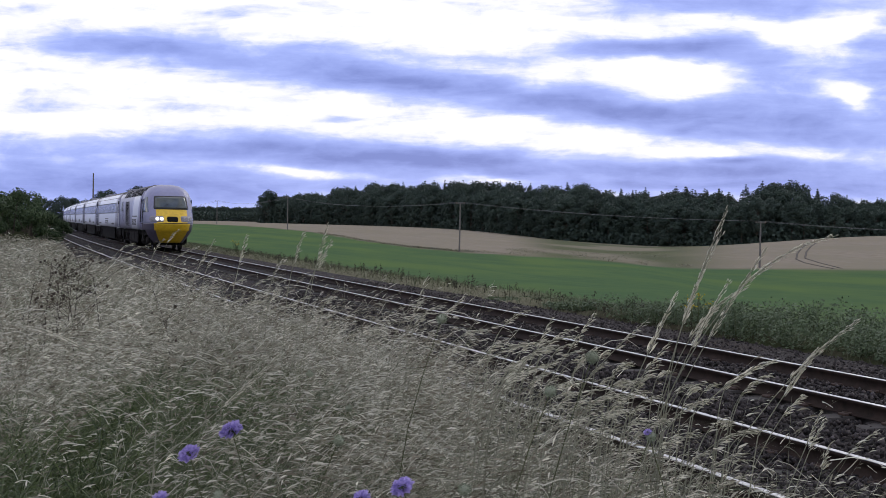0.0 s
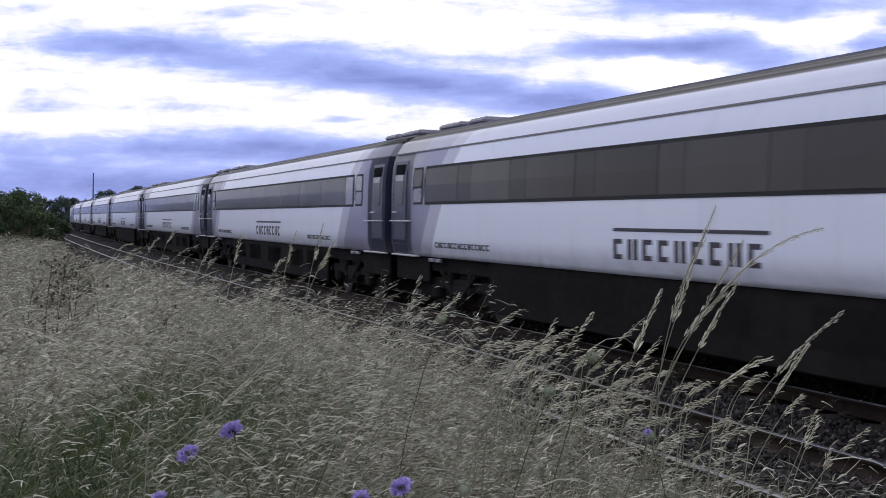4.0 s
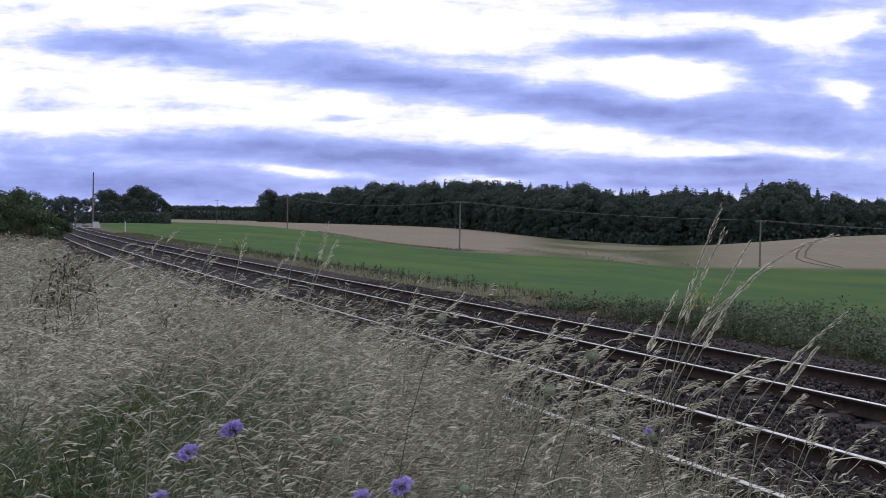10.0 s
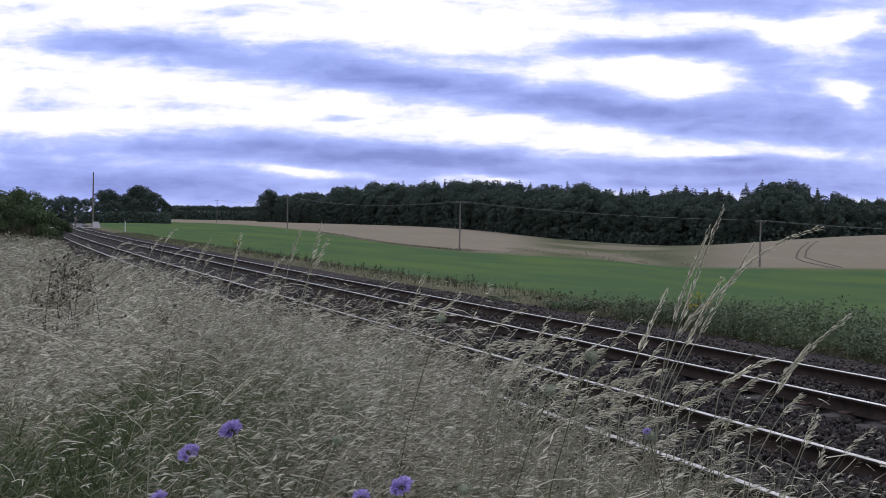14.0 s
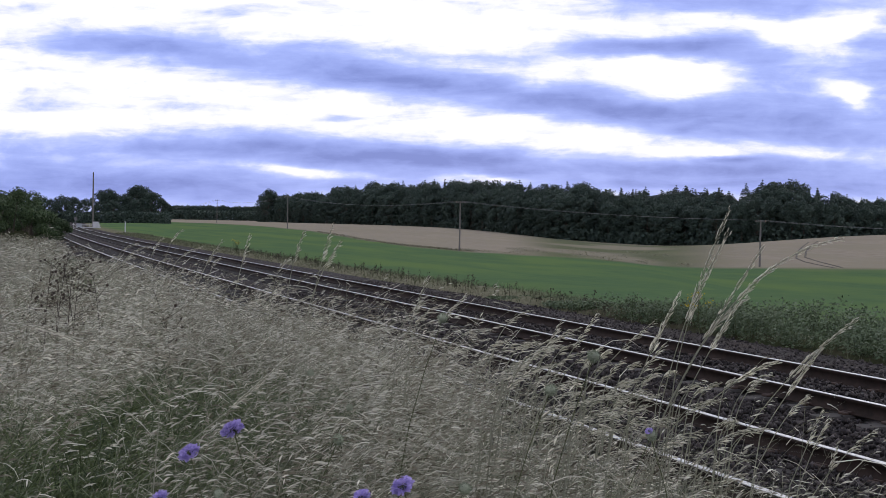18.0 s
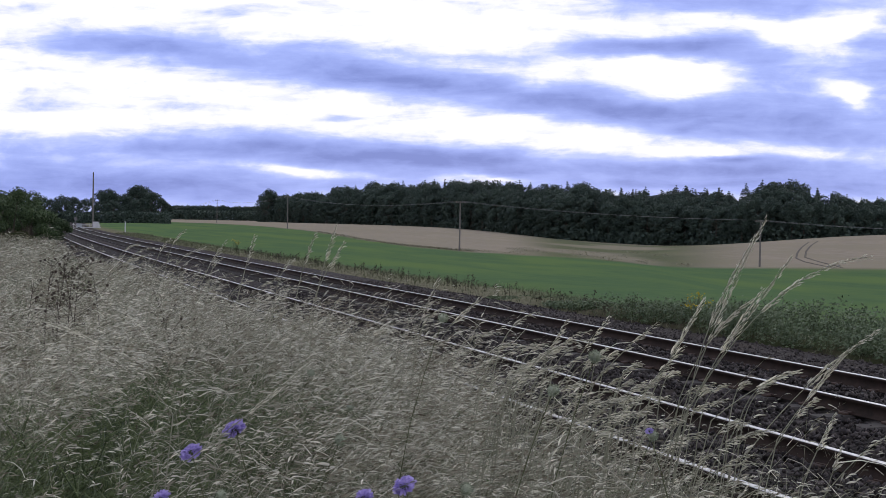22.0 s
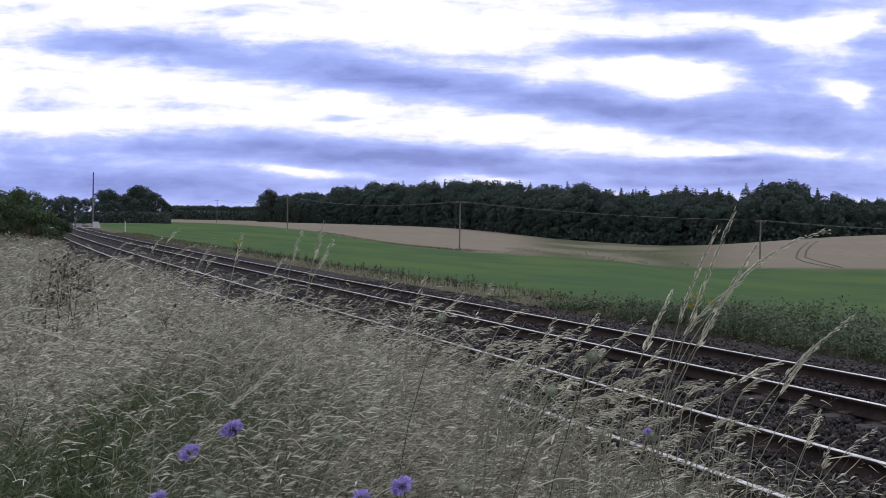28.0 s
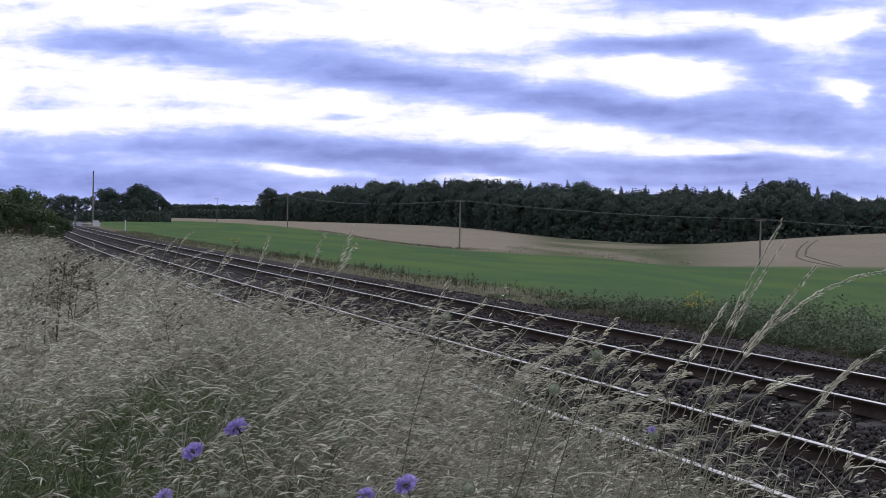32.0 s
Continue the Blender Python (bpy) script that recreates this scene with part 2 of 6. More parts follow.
def log_place(x, y):
    d = Vector((x, y, 0)) - EYE
    a, b = d.dot(AHEAD), d.dot(ASIDE)
    r = max(1.0, math.hypot(a, b))
    return math.atan2(b, a) * 5.5, math.log(r) * 1.6


KNOTS = []
for _px, _depth, _z in LEVELS + LEVELS_FAR:
    KNOTS.append((*log_place(*spot(_px, _depth)), _z))


def land(x, y):
    """Height of the ground."""
    u = y - bend(x)
    if u < 7.5:
        z = 0.84 - 1.34 * smooth(u, 1.2, 4.3)
        z += 0.10 * noise.noise((x * 0.35, y * 0.35, 0)) * (1 - smooth(u, 2, 4))
        if x < -60:
            z -= 0.35 * smooth(-x, 60, 140) * (1 - smooth(u, 1, 4))
        return z
    a, b = log_place(x, y)
    sw = sz = 1e-9
    for ka, kb, kz in KNOTS:
        w = math.exp(-((a - ka) ** 2 + (b - kb) ** 2) * 6.0) + 1e-5
        sw += w
        sz += w * kz
    far = sz / sw
    r = math.hypot(x, y)
    if r > 700:
        far = far * (1 - smooth(r, 700, 1500)) + smooth(r, 700, 1500) * 1.2
    verge = -0.55 + 0.38 * smooth(u, 11.8, 13.0)
    t = smooth(u, 14.0, 26.0)
    return verge * (1 - t) + far * t + 0.06 * noise.noise((x * 0.2, y * 0.2, 3)) * (1 - t)


# edges of the fields by sight line: depth where the green crop ends and the stubble begins
GREEN_END = [(-400, 900), (150, 800), (250, 560), (300, 480), (420, 400), (510, 335), (600, 285), (650, 258), (720, 232), (812, 215),
             (900, 205), (1000, 196), (1150, 190), (1345, 185), (1568, 178), (2200, 170)]
WOOD_EDGE = [(-400, 900), (300, 1300), (440, 1250), (455, 660), (550, 610), (700, 545), (800, 490), (900, 440), (1000, 405),
             (1100, 395), (1250, 360), (1350, 350), (1568, 345), (2200, 345)]


def along(table, px):
    for (a, va), (b, vb) in zip(table, table[1:]):
        if px <= b:
            return va + (vb - va) * max(0.0, (px - a)) / (b - a)
    return table[-1][1]


def build_ground():
    rings = [0.25 * 1.0365 ** i for i in range(272)]
    turns = [radians(a) for a in np.arange(-23.5, 23.501, 0.18)]
    step = radians(3.0)
    a = turns[-1] + step
    while a < 2 * math.pi + turns[0] - 0.02:
        turns.append(a)
        a += step
    n = len(turns)
    verts, zone = [(0.0, 0.0, land(0, 0))], [(0, 0, 0)]
    for r in rings:
        for a in turns:
            p = AHEAD * (math.cos(a) * r) + ASIDE * (math.sin(a) * r)
            x, y = p.x, p.y
            verts.append((x, y, land(x, y)))
            u = y - bend(x)
            g = s = dip = 0.0
            if u > 13 and math.cos(a) > 0.3:
                px, depth = 784 + FOCAL * math.tan(a), r * math.cos(a)
                wob = 1 + 0.035 * noise.noise((x * 0.06, y * 0.06, 7))
                edge = along(GREEN_END, px) * wob
                g = smooth(u, 13.5, 17) * (1 - smooth(depth, edge * 0.985, edge * 1.015))
                s = smooth(depth, edge * 1.0, edge * 1.03)
                dip = smooth(px, 880, 1000) * (1 - smooth(px, 1160, 1360))
                s *= 1 - dip * (0.30 + 0.65 * smooth(noise.noise((x * 0.02, y * 0.05, 2)) + 0.40, 0.0, 0.4))
                if depth > edge:
                    g = max(g, dip * 0.30)
                if depth > 1.2 * along(WOOD_EDGE, px):
                    s = 0.0
            elif u > 13:
                g = smooth(u, 13.5, 17)
            # third channel: pale verge; the dark thatch shows on the bank and under nettles
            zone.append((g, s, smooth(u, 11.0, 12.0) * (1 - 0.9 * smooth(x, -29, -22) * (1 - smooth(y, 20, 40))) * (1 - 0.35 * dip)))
    faces = []
    for i in range(len(rings) - 1):
        for j in range(n):
            k = (j + 1) % n
            faces.append((1 + i * n + j, 1 + (i + 1) * n + j, 1 + (i + 1) * n + k, 1 + i * n + k))
    for j in range(0, n, 2):
        faces.append((0, 1 + j, 1 + (j + 1) % n, 1 + (j + 2) % n))
    s = Shade("farmland", 0.95).world().dull()
    z = s.attribute("zone")
    sp = s.nt.nodes.new("ShaderNodeSeparateColor")
    s.put(sp.inputs[0], z)
    fine, mid, broad = s.noise(9.0, 6, 0.7), s.noise(0.5, 5, 0.6), s.noise(0.035, 4, 0.55, (1, 2.2, 1))
    # near-black: the shade among the stalks is put into this ground colour
    shaded_thatch = s.mix(s.step(mid, 0.4, 0.65), s.ramp(fine, (0.3, (0.016, 0.015, 0.010)), (0.7, (0.055, 0.050, 0.032))), (0.020, 0.027, 0.011))
    green = s.mix(s.step(broad, 0.38, 0.66), s.ramp(mid, (0.3, (0.070, 0.115, 0.058)), (0.75, (0.088, 0.142, 0.067))), (0.106, 0.158, 0.060))
    green = s.mix(s.math("MULTIPLY", fine, 0.35), green, (0.05, 0.08, 0.04))
    straw = s.mix(s.step(broad, 0.4, 0.65), s.ramp(mid, (0.3, (0.215, 0.190, 0.152)), (0.7, (0.275, 0.245, 0.200))), (0.225, 0.204, 0.158))
    straw = s.mix(s.math("MULTIPLY", s.noise(0.9, 3, 0.5, (0.15, 1.5, 1)), 0.4), straw, (0.19, 0.15, 0.095))
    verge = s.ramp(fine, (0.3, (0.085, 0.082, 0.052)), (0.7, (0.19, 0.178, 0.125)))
    c = s.mix(sp.outputs[1], s.mix(sp.outputs[0], s.mix(sp.outputs[2], shaded_thatch, verge), green), straw)
    s.bump(s.noise(6.0, 6, 0.7), 0.6, 0.08)
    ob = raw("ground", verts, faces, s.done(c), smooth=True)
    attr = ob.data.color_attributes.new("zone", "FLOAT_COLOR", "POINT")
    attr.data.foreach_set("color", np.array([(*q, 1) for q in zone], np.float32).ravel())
    tagged(ob, "rolling farmland with green crop, pale stubble and rough grass bank", "ground", kind="structure")


build_ground()


# ---------------------------------------------------------------- track
def sweep(profile, xs, y0, z0, closed=True):
    """Sweep a (y, z) profile along the line."""
    verts, faces, n = [], [], len(profile)
    for x in xs:
        o = bend(x)
        verts += [(x, y0 + o + py, z0 + pz) for py, pz in profile]
    for i in range(len(xs) - 1):
        for j in range(n if closed else n - 1):
            k = (j + 1) % n
            faces.append((i * n + j, i * n + k, (i + 1) * n + k, (i + 1) * n + j))
    return verts, faces


LINE_XS = [*np.arange(-420, -60, 6.0), *np.arange(-60, 30, 1.5), *np.arange(30, 400, 20.0), *np.arange(400, 1301, 100.0)]

s = Shade("ballast", 0.9).world().dull(0.1)
vor = s.nt.nodes.new("ShaderNodeTexVoronoi")
s.put(vor.inputs["Vector"], s.coord)
vor.inputs["Scale"].default_value = 17.0
cells = s.nt.nodes.new("ShaderNodeSeparateColor")
s.put(cells.inputs[0], vor.outputs["Color"])
tone = s.ramp(cells.outputs[0], (0.0, (0.011, 0.010, 0.010)), (0.6, (0.029, 0.0245, 0.0245)), (1.0, (0.075, 0.065, 0.064)))
tone = s.mix(s.step(s.noise(0.7, 4), 0.45, 0.7), tone, (0.034, 0.026, 0.022))
s.bump(s.math("SUBTRACT", 1.0, vor.outputs["Distance"]), 1.0, 0.04)
BALLAST = s.done(tone)
s = Shade("loose_stone", 0.88).dull(0.2)
tone = s.ramp(s.island(), (0.0, (0.009, 0.008, 0.008)), (0.55, (0.027, 0.023, 0.0235)), (1.0, (0.092, 0.080, 0.078)))
tone = s.mix(s.step(s.noise(40, 4), 0.5, 0.8), tone, (0.06, 0.045, 0.038))
STONE = s.done(tone)
s = Shade("rail_side", 0.8, 0.0).dull(0.15)
tone = s.ramp(s.noise(6.0, 6, 0.7), (0.3, (0.014, 0.010, 0.008)), (0.75, (0.046, 0.030, 0.023)))
s.bump(s.noise(90, 4), 0.3, 0.002)
RAIL_SIDE = s.done(tone)
s = Shade("rail_top", 0.30, 1.0)
RAIL_TOP = s.done(s.ramp(s.noise(30, 3, 0.5, (0.02, 1, 1)), (0.3, (0.28, 0.28, 0.29)), (0.7, (0.46, 0.46, 0.47))))
SLEEPER = plain("old_sleeper_concrete", (0.026, 0.022, 0.020), 0.9, grain=40, vary=0.4, dirt=0.4)
CLIP = plain("rusty_clip", (0.07, 0.045, 0.035), 0.8, 0.3, 60)


def build_bed():
    # formation and ballast shoulders of both tracks in one profile
    a, b = NEAR_Y, FAR_Y
    prof = [(a - 2.55, -0.62), (a - 1.85, -0.33), (a - 1.35, -0.19), (a - 0.95, -0.215), (a + 0.95, -0.215), (a + 1.3, -0.19), ((a + b) / 2, -0.125),
            (b - 1.3, -0.15), (b - 0.95, -0.16), (b + 0.95, -0.16), (b + 1.35, -0.13), (b + 2.0, -0.14), (b + 3.0, -0.18), (b + 3.75, -0.24), (b + 3.8, -0.9), (a - 2.55, -0.9)]
    v, f = sweep(prof, LINE_XS, 0, 0)
    tagged(raw("ballast_bed", v, f, BALLAST), "dark grey-brown stone ballast bed under two tracks", "ballast", kind="structure")


def build_rail(name, y, z):
    root = thing(name, "worn steel running rail with bright top and rusty sides", "rail", "rails of the double line", at=(0, 0, 0))
    side = [(-0.070, -0.159), (0.070, -0.159), (0.070, -0.148), (0.012, -0.125), (0.010, -0.045), (0.035, -0.032), (0.036, -0.006),
            (-0.036, -0.006), (-0.035, -0.032), (-0.010, -0.045), (-0.012, -0.125), (-0.070, -0.148)]
    v, f = sweep(side, LINE_XS, y, z)
    raw("rail_body", v, f, RAIL_SIDE, root)
    top = [(-0.036, -0.0055), (0.036, -0.0055), (0.033, -0.002), (0.020, 0.0), (-0.020, 0.0), (-0.033, -0.002)]
    v, f = sweep(top, LINE_XS, y, z)
    raw("rail_head", v, f, RAIL_TOP, root)["label"] = "polished steel running surface"


build_bed()
for _y, _z in ((NEAR_Y, 0.0), (FAR_Y, FAR_RISE)):
    for _s in (-1, 1):
        build_rail("rail", _y + _s * GAUGE / 2, _z)


def sleeper_mesh():
    bm = bmesh.new()
    box(bm, 0, 0, -0.072, 0.25, 2.5, 0.16, 0.02)
    me = bpy.data.meshes.new("sleeper")
    bm.to_mesh(me)
    bm.free()
    me.materials.append(SLEEPER)
    return me


def clip_mesh():
    bm = bmesh.new()
    for s in (-1, 1):
        tube(bm, (-0.07, s * 0.062, 0.02), (0.07, s * 0.062, 0.028), 0.011, n=6)
        box(bm, 0, s * 0.11, 0.012, 0.12, 0.06, 0.03, 0.008)
    me = bpy.data.meshes.new("rail_clip")
    bm.to_mesh(me)
    bm.free()
    me.materials.append(CLIP)
    return me


def build_sleepers():
    sm, cm = sleeper_mesh(), clip_mesh()
    sv = [v.co.copy() for v in sm.vertices]
    sf = [tuple(p.vertices) for p in sm.polygons]
    for y, z, word in ((NEAR_Y, 0.0, "near"), (FAR_Y, FAR_RISE, "far")):
        root = thing("track_sleepers", "row of old concrete sleepers sunk in ballast", "sleepers", "sleepers of the double line", "structure")
        verts, tris = [], []
        x = 7.0
        while x > -400:
            ang = math.atan(2 * BEND * min(x, 0))
            if x > -75:
                ob = new("sleeper", sm)
                ob.parent = root
                ob.matrix_basis = pose(x, y + bend(x), z - 0.172, 0, 0, math.degrees(ang) + random.uniform(-0.4, 0.4))
                if x > -32:
                    for s in (-1, 1):
                        c = new("rail_clip", cm)
                        c.parent = ob
                        c.matrix_basis = pose(0, s * GAUGE / 2, 0.008)
            else:
                o, c, sn = len(verts), math.cos(ang), math.sin(ang)
                verts += [(x + v.x * c - v.y * sn, y + bend(x) + v.x * sn + v.y * c, z - 0.172 + v.z) for v in sv]
                for f in sf:
                    for i in range(1, len(f) - 1):
                        tris.append((o + f[0], o + f[i], o + f[i + 1]))
            x -= 0.65
        raw("far_sleepers", verts, tris, SLEEPER, root)["kind"] = "stuff"


def build_stones():
    rng = np.random.default_rng(5)
    # flat-sided chips
    octa = np.array([(1, 0, 0), (-1, 0, 0), (0, 1, 0), (0, -1, 0), (0, 0, 1), (0, 0, -1)], float)
    otri = np.array([(0, 2, 4), (2, 1, 4), (1, 3, 4), (3, 0, 4), (2, 0, 5), (1, 2, 5), (3, 1, 5), (0, 3, 5)])
    V, F = [], []
    o = 0

    def scatter(count, x0, x1, y0, y1, z, big, power, hull, faces):
        nonlocal o
        for _ in range(count):
            x = x1 + (x0 - x1) * rng.random() ** power
            y = rng.uniform(y0, y1)
            zz = z(y)
            r = big * rng.uniform(0.55, 1.15)
            q = hull * (r * rng.uniform(0.7, 1.3, 3)) * rng.uniform(0.62, 1.3, (len(hull), 1))
            a, b = rng.uniform(0, 6.28, 2)
            ca, sa, cb, sb = math.cos(a), math.sin(a), math.cos(b), math.sin(b)
            R = np.array([[ca, -sa, 0], [sa, ca, 0], [0, 0, 1]]) @ np.array([[1, 0, 0], [0, cb, -sb], [0, sb, cb]])
            V.append(q @ R.T + (x, y + bend(x), zz + rng.uniform(-0.3, 0.5) * r))
            F.append(faces + o)
            o += len(hull)

    a, b = NEAR_Y, FAR_Y
    scatter(10500, -30, -2, a + 0.80, b - 0.80, lambda y: -0.165 + 0.07 * math.sin(math.pi * (y - a - 0.8) / 1.804), 0.033, 1.6, octa, otri)
    scatter(13500, -30, -2, a - 0.68, a + 0.68, lambda y: -0.152, 0.030, 1.7, octa, otri)
    scatter(9500, -30, -2, b - 0.68, b + 0.68, lambda y: -0.098, 0.030, 1.6, octa, otri)
    scatter(8500, -38, -5, b + 0.82, b + 3.6, lambda y: -0.135 - 0.055 * max(0, y - b - 2.0), 0.032, 1.5, octa, otri)
    scatter(3600, -16, -1, a - 2.1, a - 0.8, lambda y: -0.19 - 0.27 * max(0, a - 1.35 - y), 0.033, 1.3, octa, otri)
    tagged(raw("loose_ballast", np.concatenate(V), np.concatenate(F), STONE), "loose angular grey-brown ballast stones between the rails",
           "ballast", kind="stuff")
# ---------------------------------------------------------------- train
SIDE = [(1.12, 1.29), (1.35, 1.355), (1.9, 1.37), (2.5, 1.37), (2.9, 1.345), (3.17, 1.28), (3.4, 1.13), (3.58, 0.85), (3.68, 0.45), (3.71, 0.0)]


def half_width(z, lift=0.0):
    """Half the body's width at a height; lift stretches the roof upwards."""
    if z > 2.9:
        z = 2.9 + (z - 2.9) * 0.81 / (0.81 + lift)
    if z <= SIDE[0][0]:
        return SIDE[0][1]
    for (a, wa), (b, wb) in zip(SIDE, SIDE[1:]):
        if z <= b:
            return wa + (wb - wa) * (z - a) / (b - a)
    return 0.0


def livery(name, ends, slope, light, dark, roof_from, base_white=(0.82, 0.845, 0.96), grey=(0.29, 0.29, 0.40), mid=(0.51, 0.515, 0.61),
           navy_from=99.0, centre=0.0, stripe=None):
    """Body paint: a white field with slanted ends between grey ends, a silver roof with a dull crown."""
    s = Shade(name, 0.32)
    s.b.inputs["Coat Weight"].default_value = 0.12
    s.b.inputs["Specular IOR Level"].default_value = 0.32
    s.b.inputs["Coat Roughness"].default_value = 0.14
    x, y, z = s.split()
    t = s.math("SUBTRACT", x, s.math("MULTIPLY", s.math("SUBTRACT", z, 1.1), slope))
    a, b, w = ends
    step = lambda v, at: s.step(v, at - 0.01, at + 0.01)
    inside = s.math("MULTIPLY", step(t, a), s.math("SUBTRACT", 1.0, step(t, b)))
    wide = s.math("MULTIPLY", step(t, a - w), s.math("SUBTRACT", 1.0, step(t, b + w)))
    c = s.mix(inside, s.mix(wide, grey, mid), base_white)
    navy = step(s.math("ABSOLUTE", s.math("SUBTRACT", x, centre)), navy_from)
    c = s.mix(navy, c, (0.030, 0.033, 0.065))
    if navy_from < 90:
        over = s.math("MULTIPLY", step(s.math("ABSOLUTE", x), 9.6), step(z, 3.17))
        c = s.mix(over, c, (0.15, 0.145, 0.16))
    if stripe:
        line = s.math("MULTIPLY", step(z, 1.855), s.math("SUBTRACT", 1.0, step(z, 1.935)))
        c = s.mix(line, c, stripe)
    c = s.mix(step(z, roof_from), c, s.mix(0.5, c, (0.56, 0.56, 0.64)))
    crown = s.step(z, roof_from + 0.25, roof_from + 0.29)
    ribs = s.math("MULTIPLY_ADD", s.math("SINE", s.math("MULTIPLY", y, 60.0)), 0.5, 0.5)
    c = s.mix(crown, c, s.mix(ribs, (0.032, 0.030, 0.030), (0.12, 0.114, 0.112)))
    streak = s.noise(2.0, 6, 0.7, (1.0, 1, 0.15))
    c = s.mix(s.math("MULTIPLY", s.step(streak, 0.5, 0.85), 0.16), c, (0.20, 0.18, 0.17))
    low = s.math("MULTIPLY", s.math("SUBTRACT", 1.0, s.step(z, 1.1, 1.55)), s.math("MULTIPLY_ADD", s.noise(3.0, 5), 0.7, 0.05))
    c = s.mix(low, c, (0.16, 0.14, 0.13))
    s.bump(s.noise(1.6, 2), 0.06, 0.01)
    return s.done(c, s.math("ADD", s.math("MULTIPLY_ADD", streak, 0.22, 0.22), s.math("MULTIPLY", crown, 0.75)))


LEAD_PAINT = livery("leading_coach_paint", (-9.05, 7.38, 0.6), 0.68, 0, 0, 3.18, navy_from=15.05, centre=5.0)
COACH_PAINT = livery("coach_paint", (-9.05, 7.38, 0.6), 0.68, 0, 0, 3.18, navy_from=10.05)
CAR_PAINT = livery("power_car_paint", (8.45, 11.75, 0.72), 0.885, 0, 0, 3.1, base_white=(0.72, 0.73, 0.80), grey=(0.225, 0.220, 0.345),
                   mid=(0.35, 0.355, 0.50))
REAR_PAINT = livery("rear_car_paint", (-50, 50, 0.1), 0.0, 0, 0, 3.1, base_white=(0.41, 0.42, 0.52), stripe=(0.085, 0.045, 0.14))
YELLOW = plain("warning_yellow", (0.62, 0.40, 0.02), 0.4, grain=8, vary=0.18, dirt=0.25)
LILAC = plain("cab_silver", (0.215, 0.215, 0.335), 0.35, grain=5, vary=0.10, dirt=0.15, spec=0.3)
PALE = plain("cab_pale_silver", (0.48, 0.475, 0.53), 0.35, grain=5, vary=0.10, dirt=0.15)
PURPLE = plain("apron_purple_grey", (0.085, 0.075, 0.115), 0.45, grain=6, vary=0.2, dirt=0.3)
UNDER = plain("underframe_black", (0.016, 0.015, 0.0145), 0.95, grain=9, vary=0.4, dirt=-0.4, spec=0.1)
BOGIE = plain("bogie_grime", (0.017, 0.015, 0.014), 0.9, grain=14, vary=0.4, dirt=0.3, spec=0.15)
WHEEL = plain("wheel_steel", (0.05, 0.045, 0.042), 0.6, 0.6, 20)
RUBBER = plain("black_rubber", (0.015, 0.015, 0.016), 0.7, grain=25)
BLACK = plain("black_louvre", (0.009, 0.009, 0.010), 0.9, grain=12, spec=0.08)
SLAT = plain("louvre_slat", (0.32, 0.31, 0.38), 0.4, grain=18)
STRAP = plain("roof_strap_grey", (0.15, 0.148, 0.19), 0.4, grain=12)
INK = plain("dark_wordmark", (0.05, 0.045, 0.06), 0.5)
PLUM = plain("plum_wordmark", (0.17, 0.13, 0.19), 0.5)
RAILING = plain("pale_handrail", (0.60, 0.60, 0.62), 0.35)
DUCT = plain("roof_duct_grey", (0.13, 0.125, 0.13), 0.6, grain=10)
s = Shade("tinted_glass", 0.22)
s.b.inputs["Specular IOR Level"].default_value = 0.12
GLASS = s.done(s.ramp(s.math("FRACT", s.math("ADD", s.random(), s.math("MULTIPLY", s.noise(0.9, 3, 0.5, (1, 1, 0.2)), 0.6))),
                      (0.0, (0.035, 0.031, 0.029)), (1.0, (0.085, 0.078, 0.072))))
VAN_GLASS = plain("van_glass", (0.17, 0.185, 0.19), 0.3, grain=9)
FROST = plain("frosted_glass", (0.26, 0.26, 0.30), 0.25, grain=12)
s = Shade("screen_glass", 0.05)
SCREEN = s.done(s.ramp(s.noise(2.0, 3), (0.3, (0.035, 0.045, 0.045)), (0.7, (0.075, 0.09, 0.09))))
s = Shade("headlamp_lit", 0.2)
s.b.inputs["Emission Strength"].default_value = 0.9
s.b.inputs["Emission Color"].default_value = (1.0, 0.97, 0.95, 1)
LAMP_ON = s.done((0.9, 0.9, 0.9))
LAMP_BACK = plain("lamp_panel_grey", (0.20, 0.19, 0.22), 0.5, grain=12)
LAMP_OFF = plain("lamp_lens_unlit", (0.16, 0.15, 0.17), 0.12, grain=40)


def body_profile(lift, z0=1.12):
    pts = []
    for z, w in SIDE:
        pts.append((w, z if z <= 2.9 else 2.9 + (z - 2.9) * (0.81 + lift) / 0.81))
    fine = []
    for (a, za), (b, zb) in zip(pts, pts[1:]):
        for k in range(3):
            fine.append((a + (b - a) * k / 3, za + (zb - za) * k / 3))
    fine.append(pts[-1])
    return fine + [(-a, z) for a, z in reversed(fine[:-1])]


def shell(x0, x1, lift, steps=12):
    bm = bmesh.new()
    prof = body_profile(lift)
    rings = [[bm.verts.new((x0 + (x1 - x0) * i / steps, y, z)) for y, z in prof] for i in range(steps + 1)]
    for a, b in zip(rings, rings[1:]):
        for j in range(len(prof) - 1):
            bm.faces.new((a[j], a[j + 1], b[j + 1], b[j])).smooth = True
        bm.faces.new((a[-1], a[0], b[0], b[-1]))
    bm.faces.new(rings[0])
    bm.faces.new(list(reversed(rings[-1])))
    bmesh.ops.recalc_face_normals(bm, faces=bm.faces)
    return bm


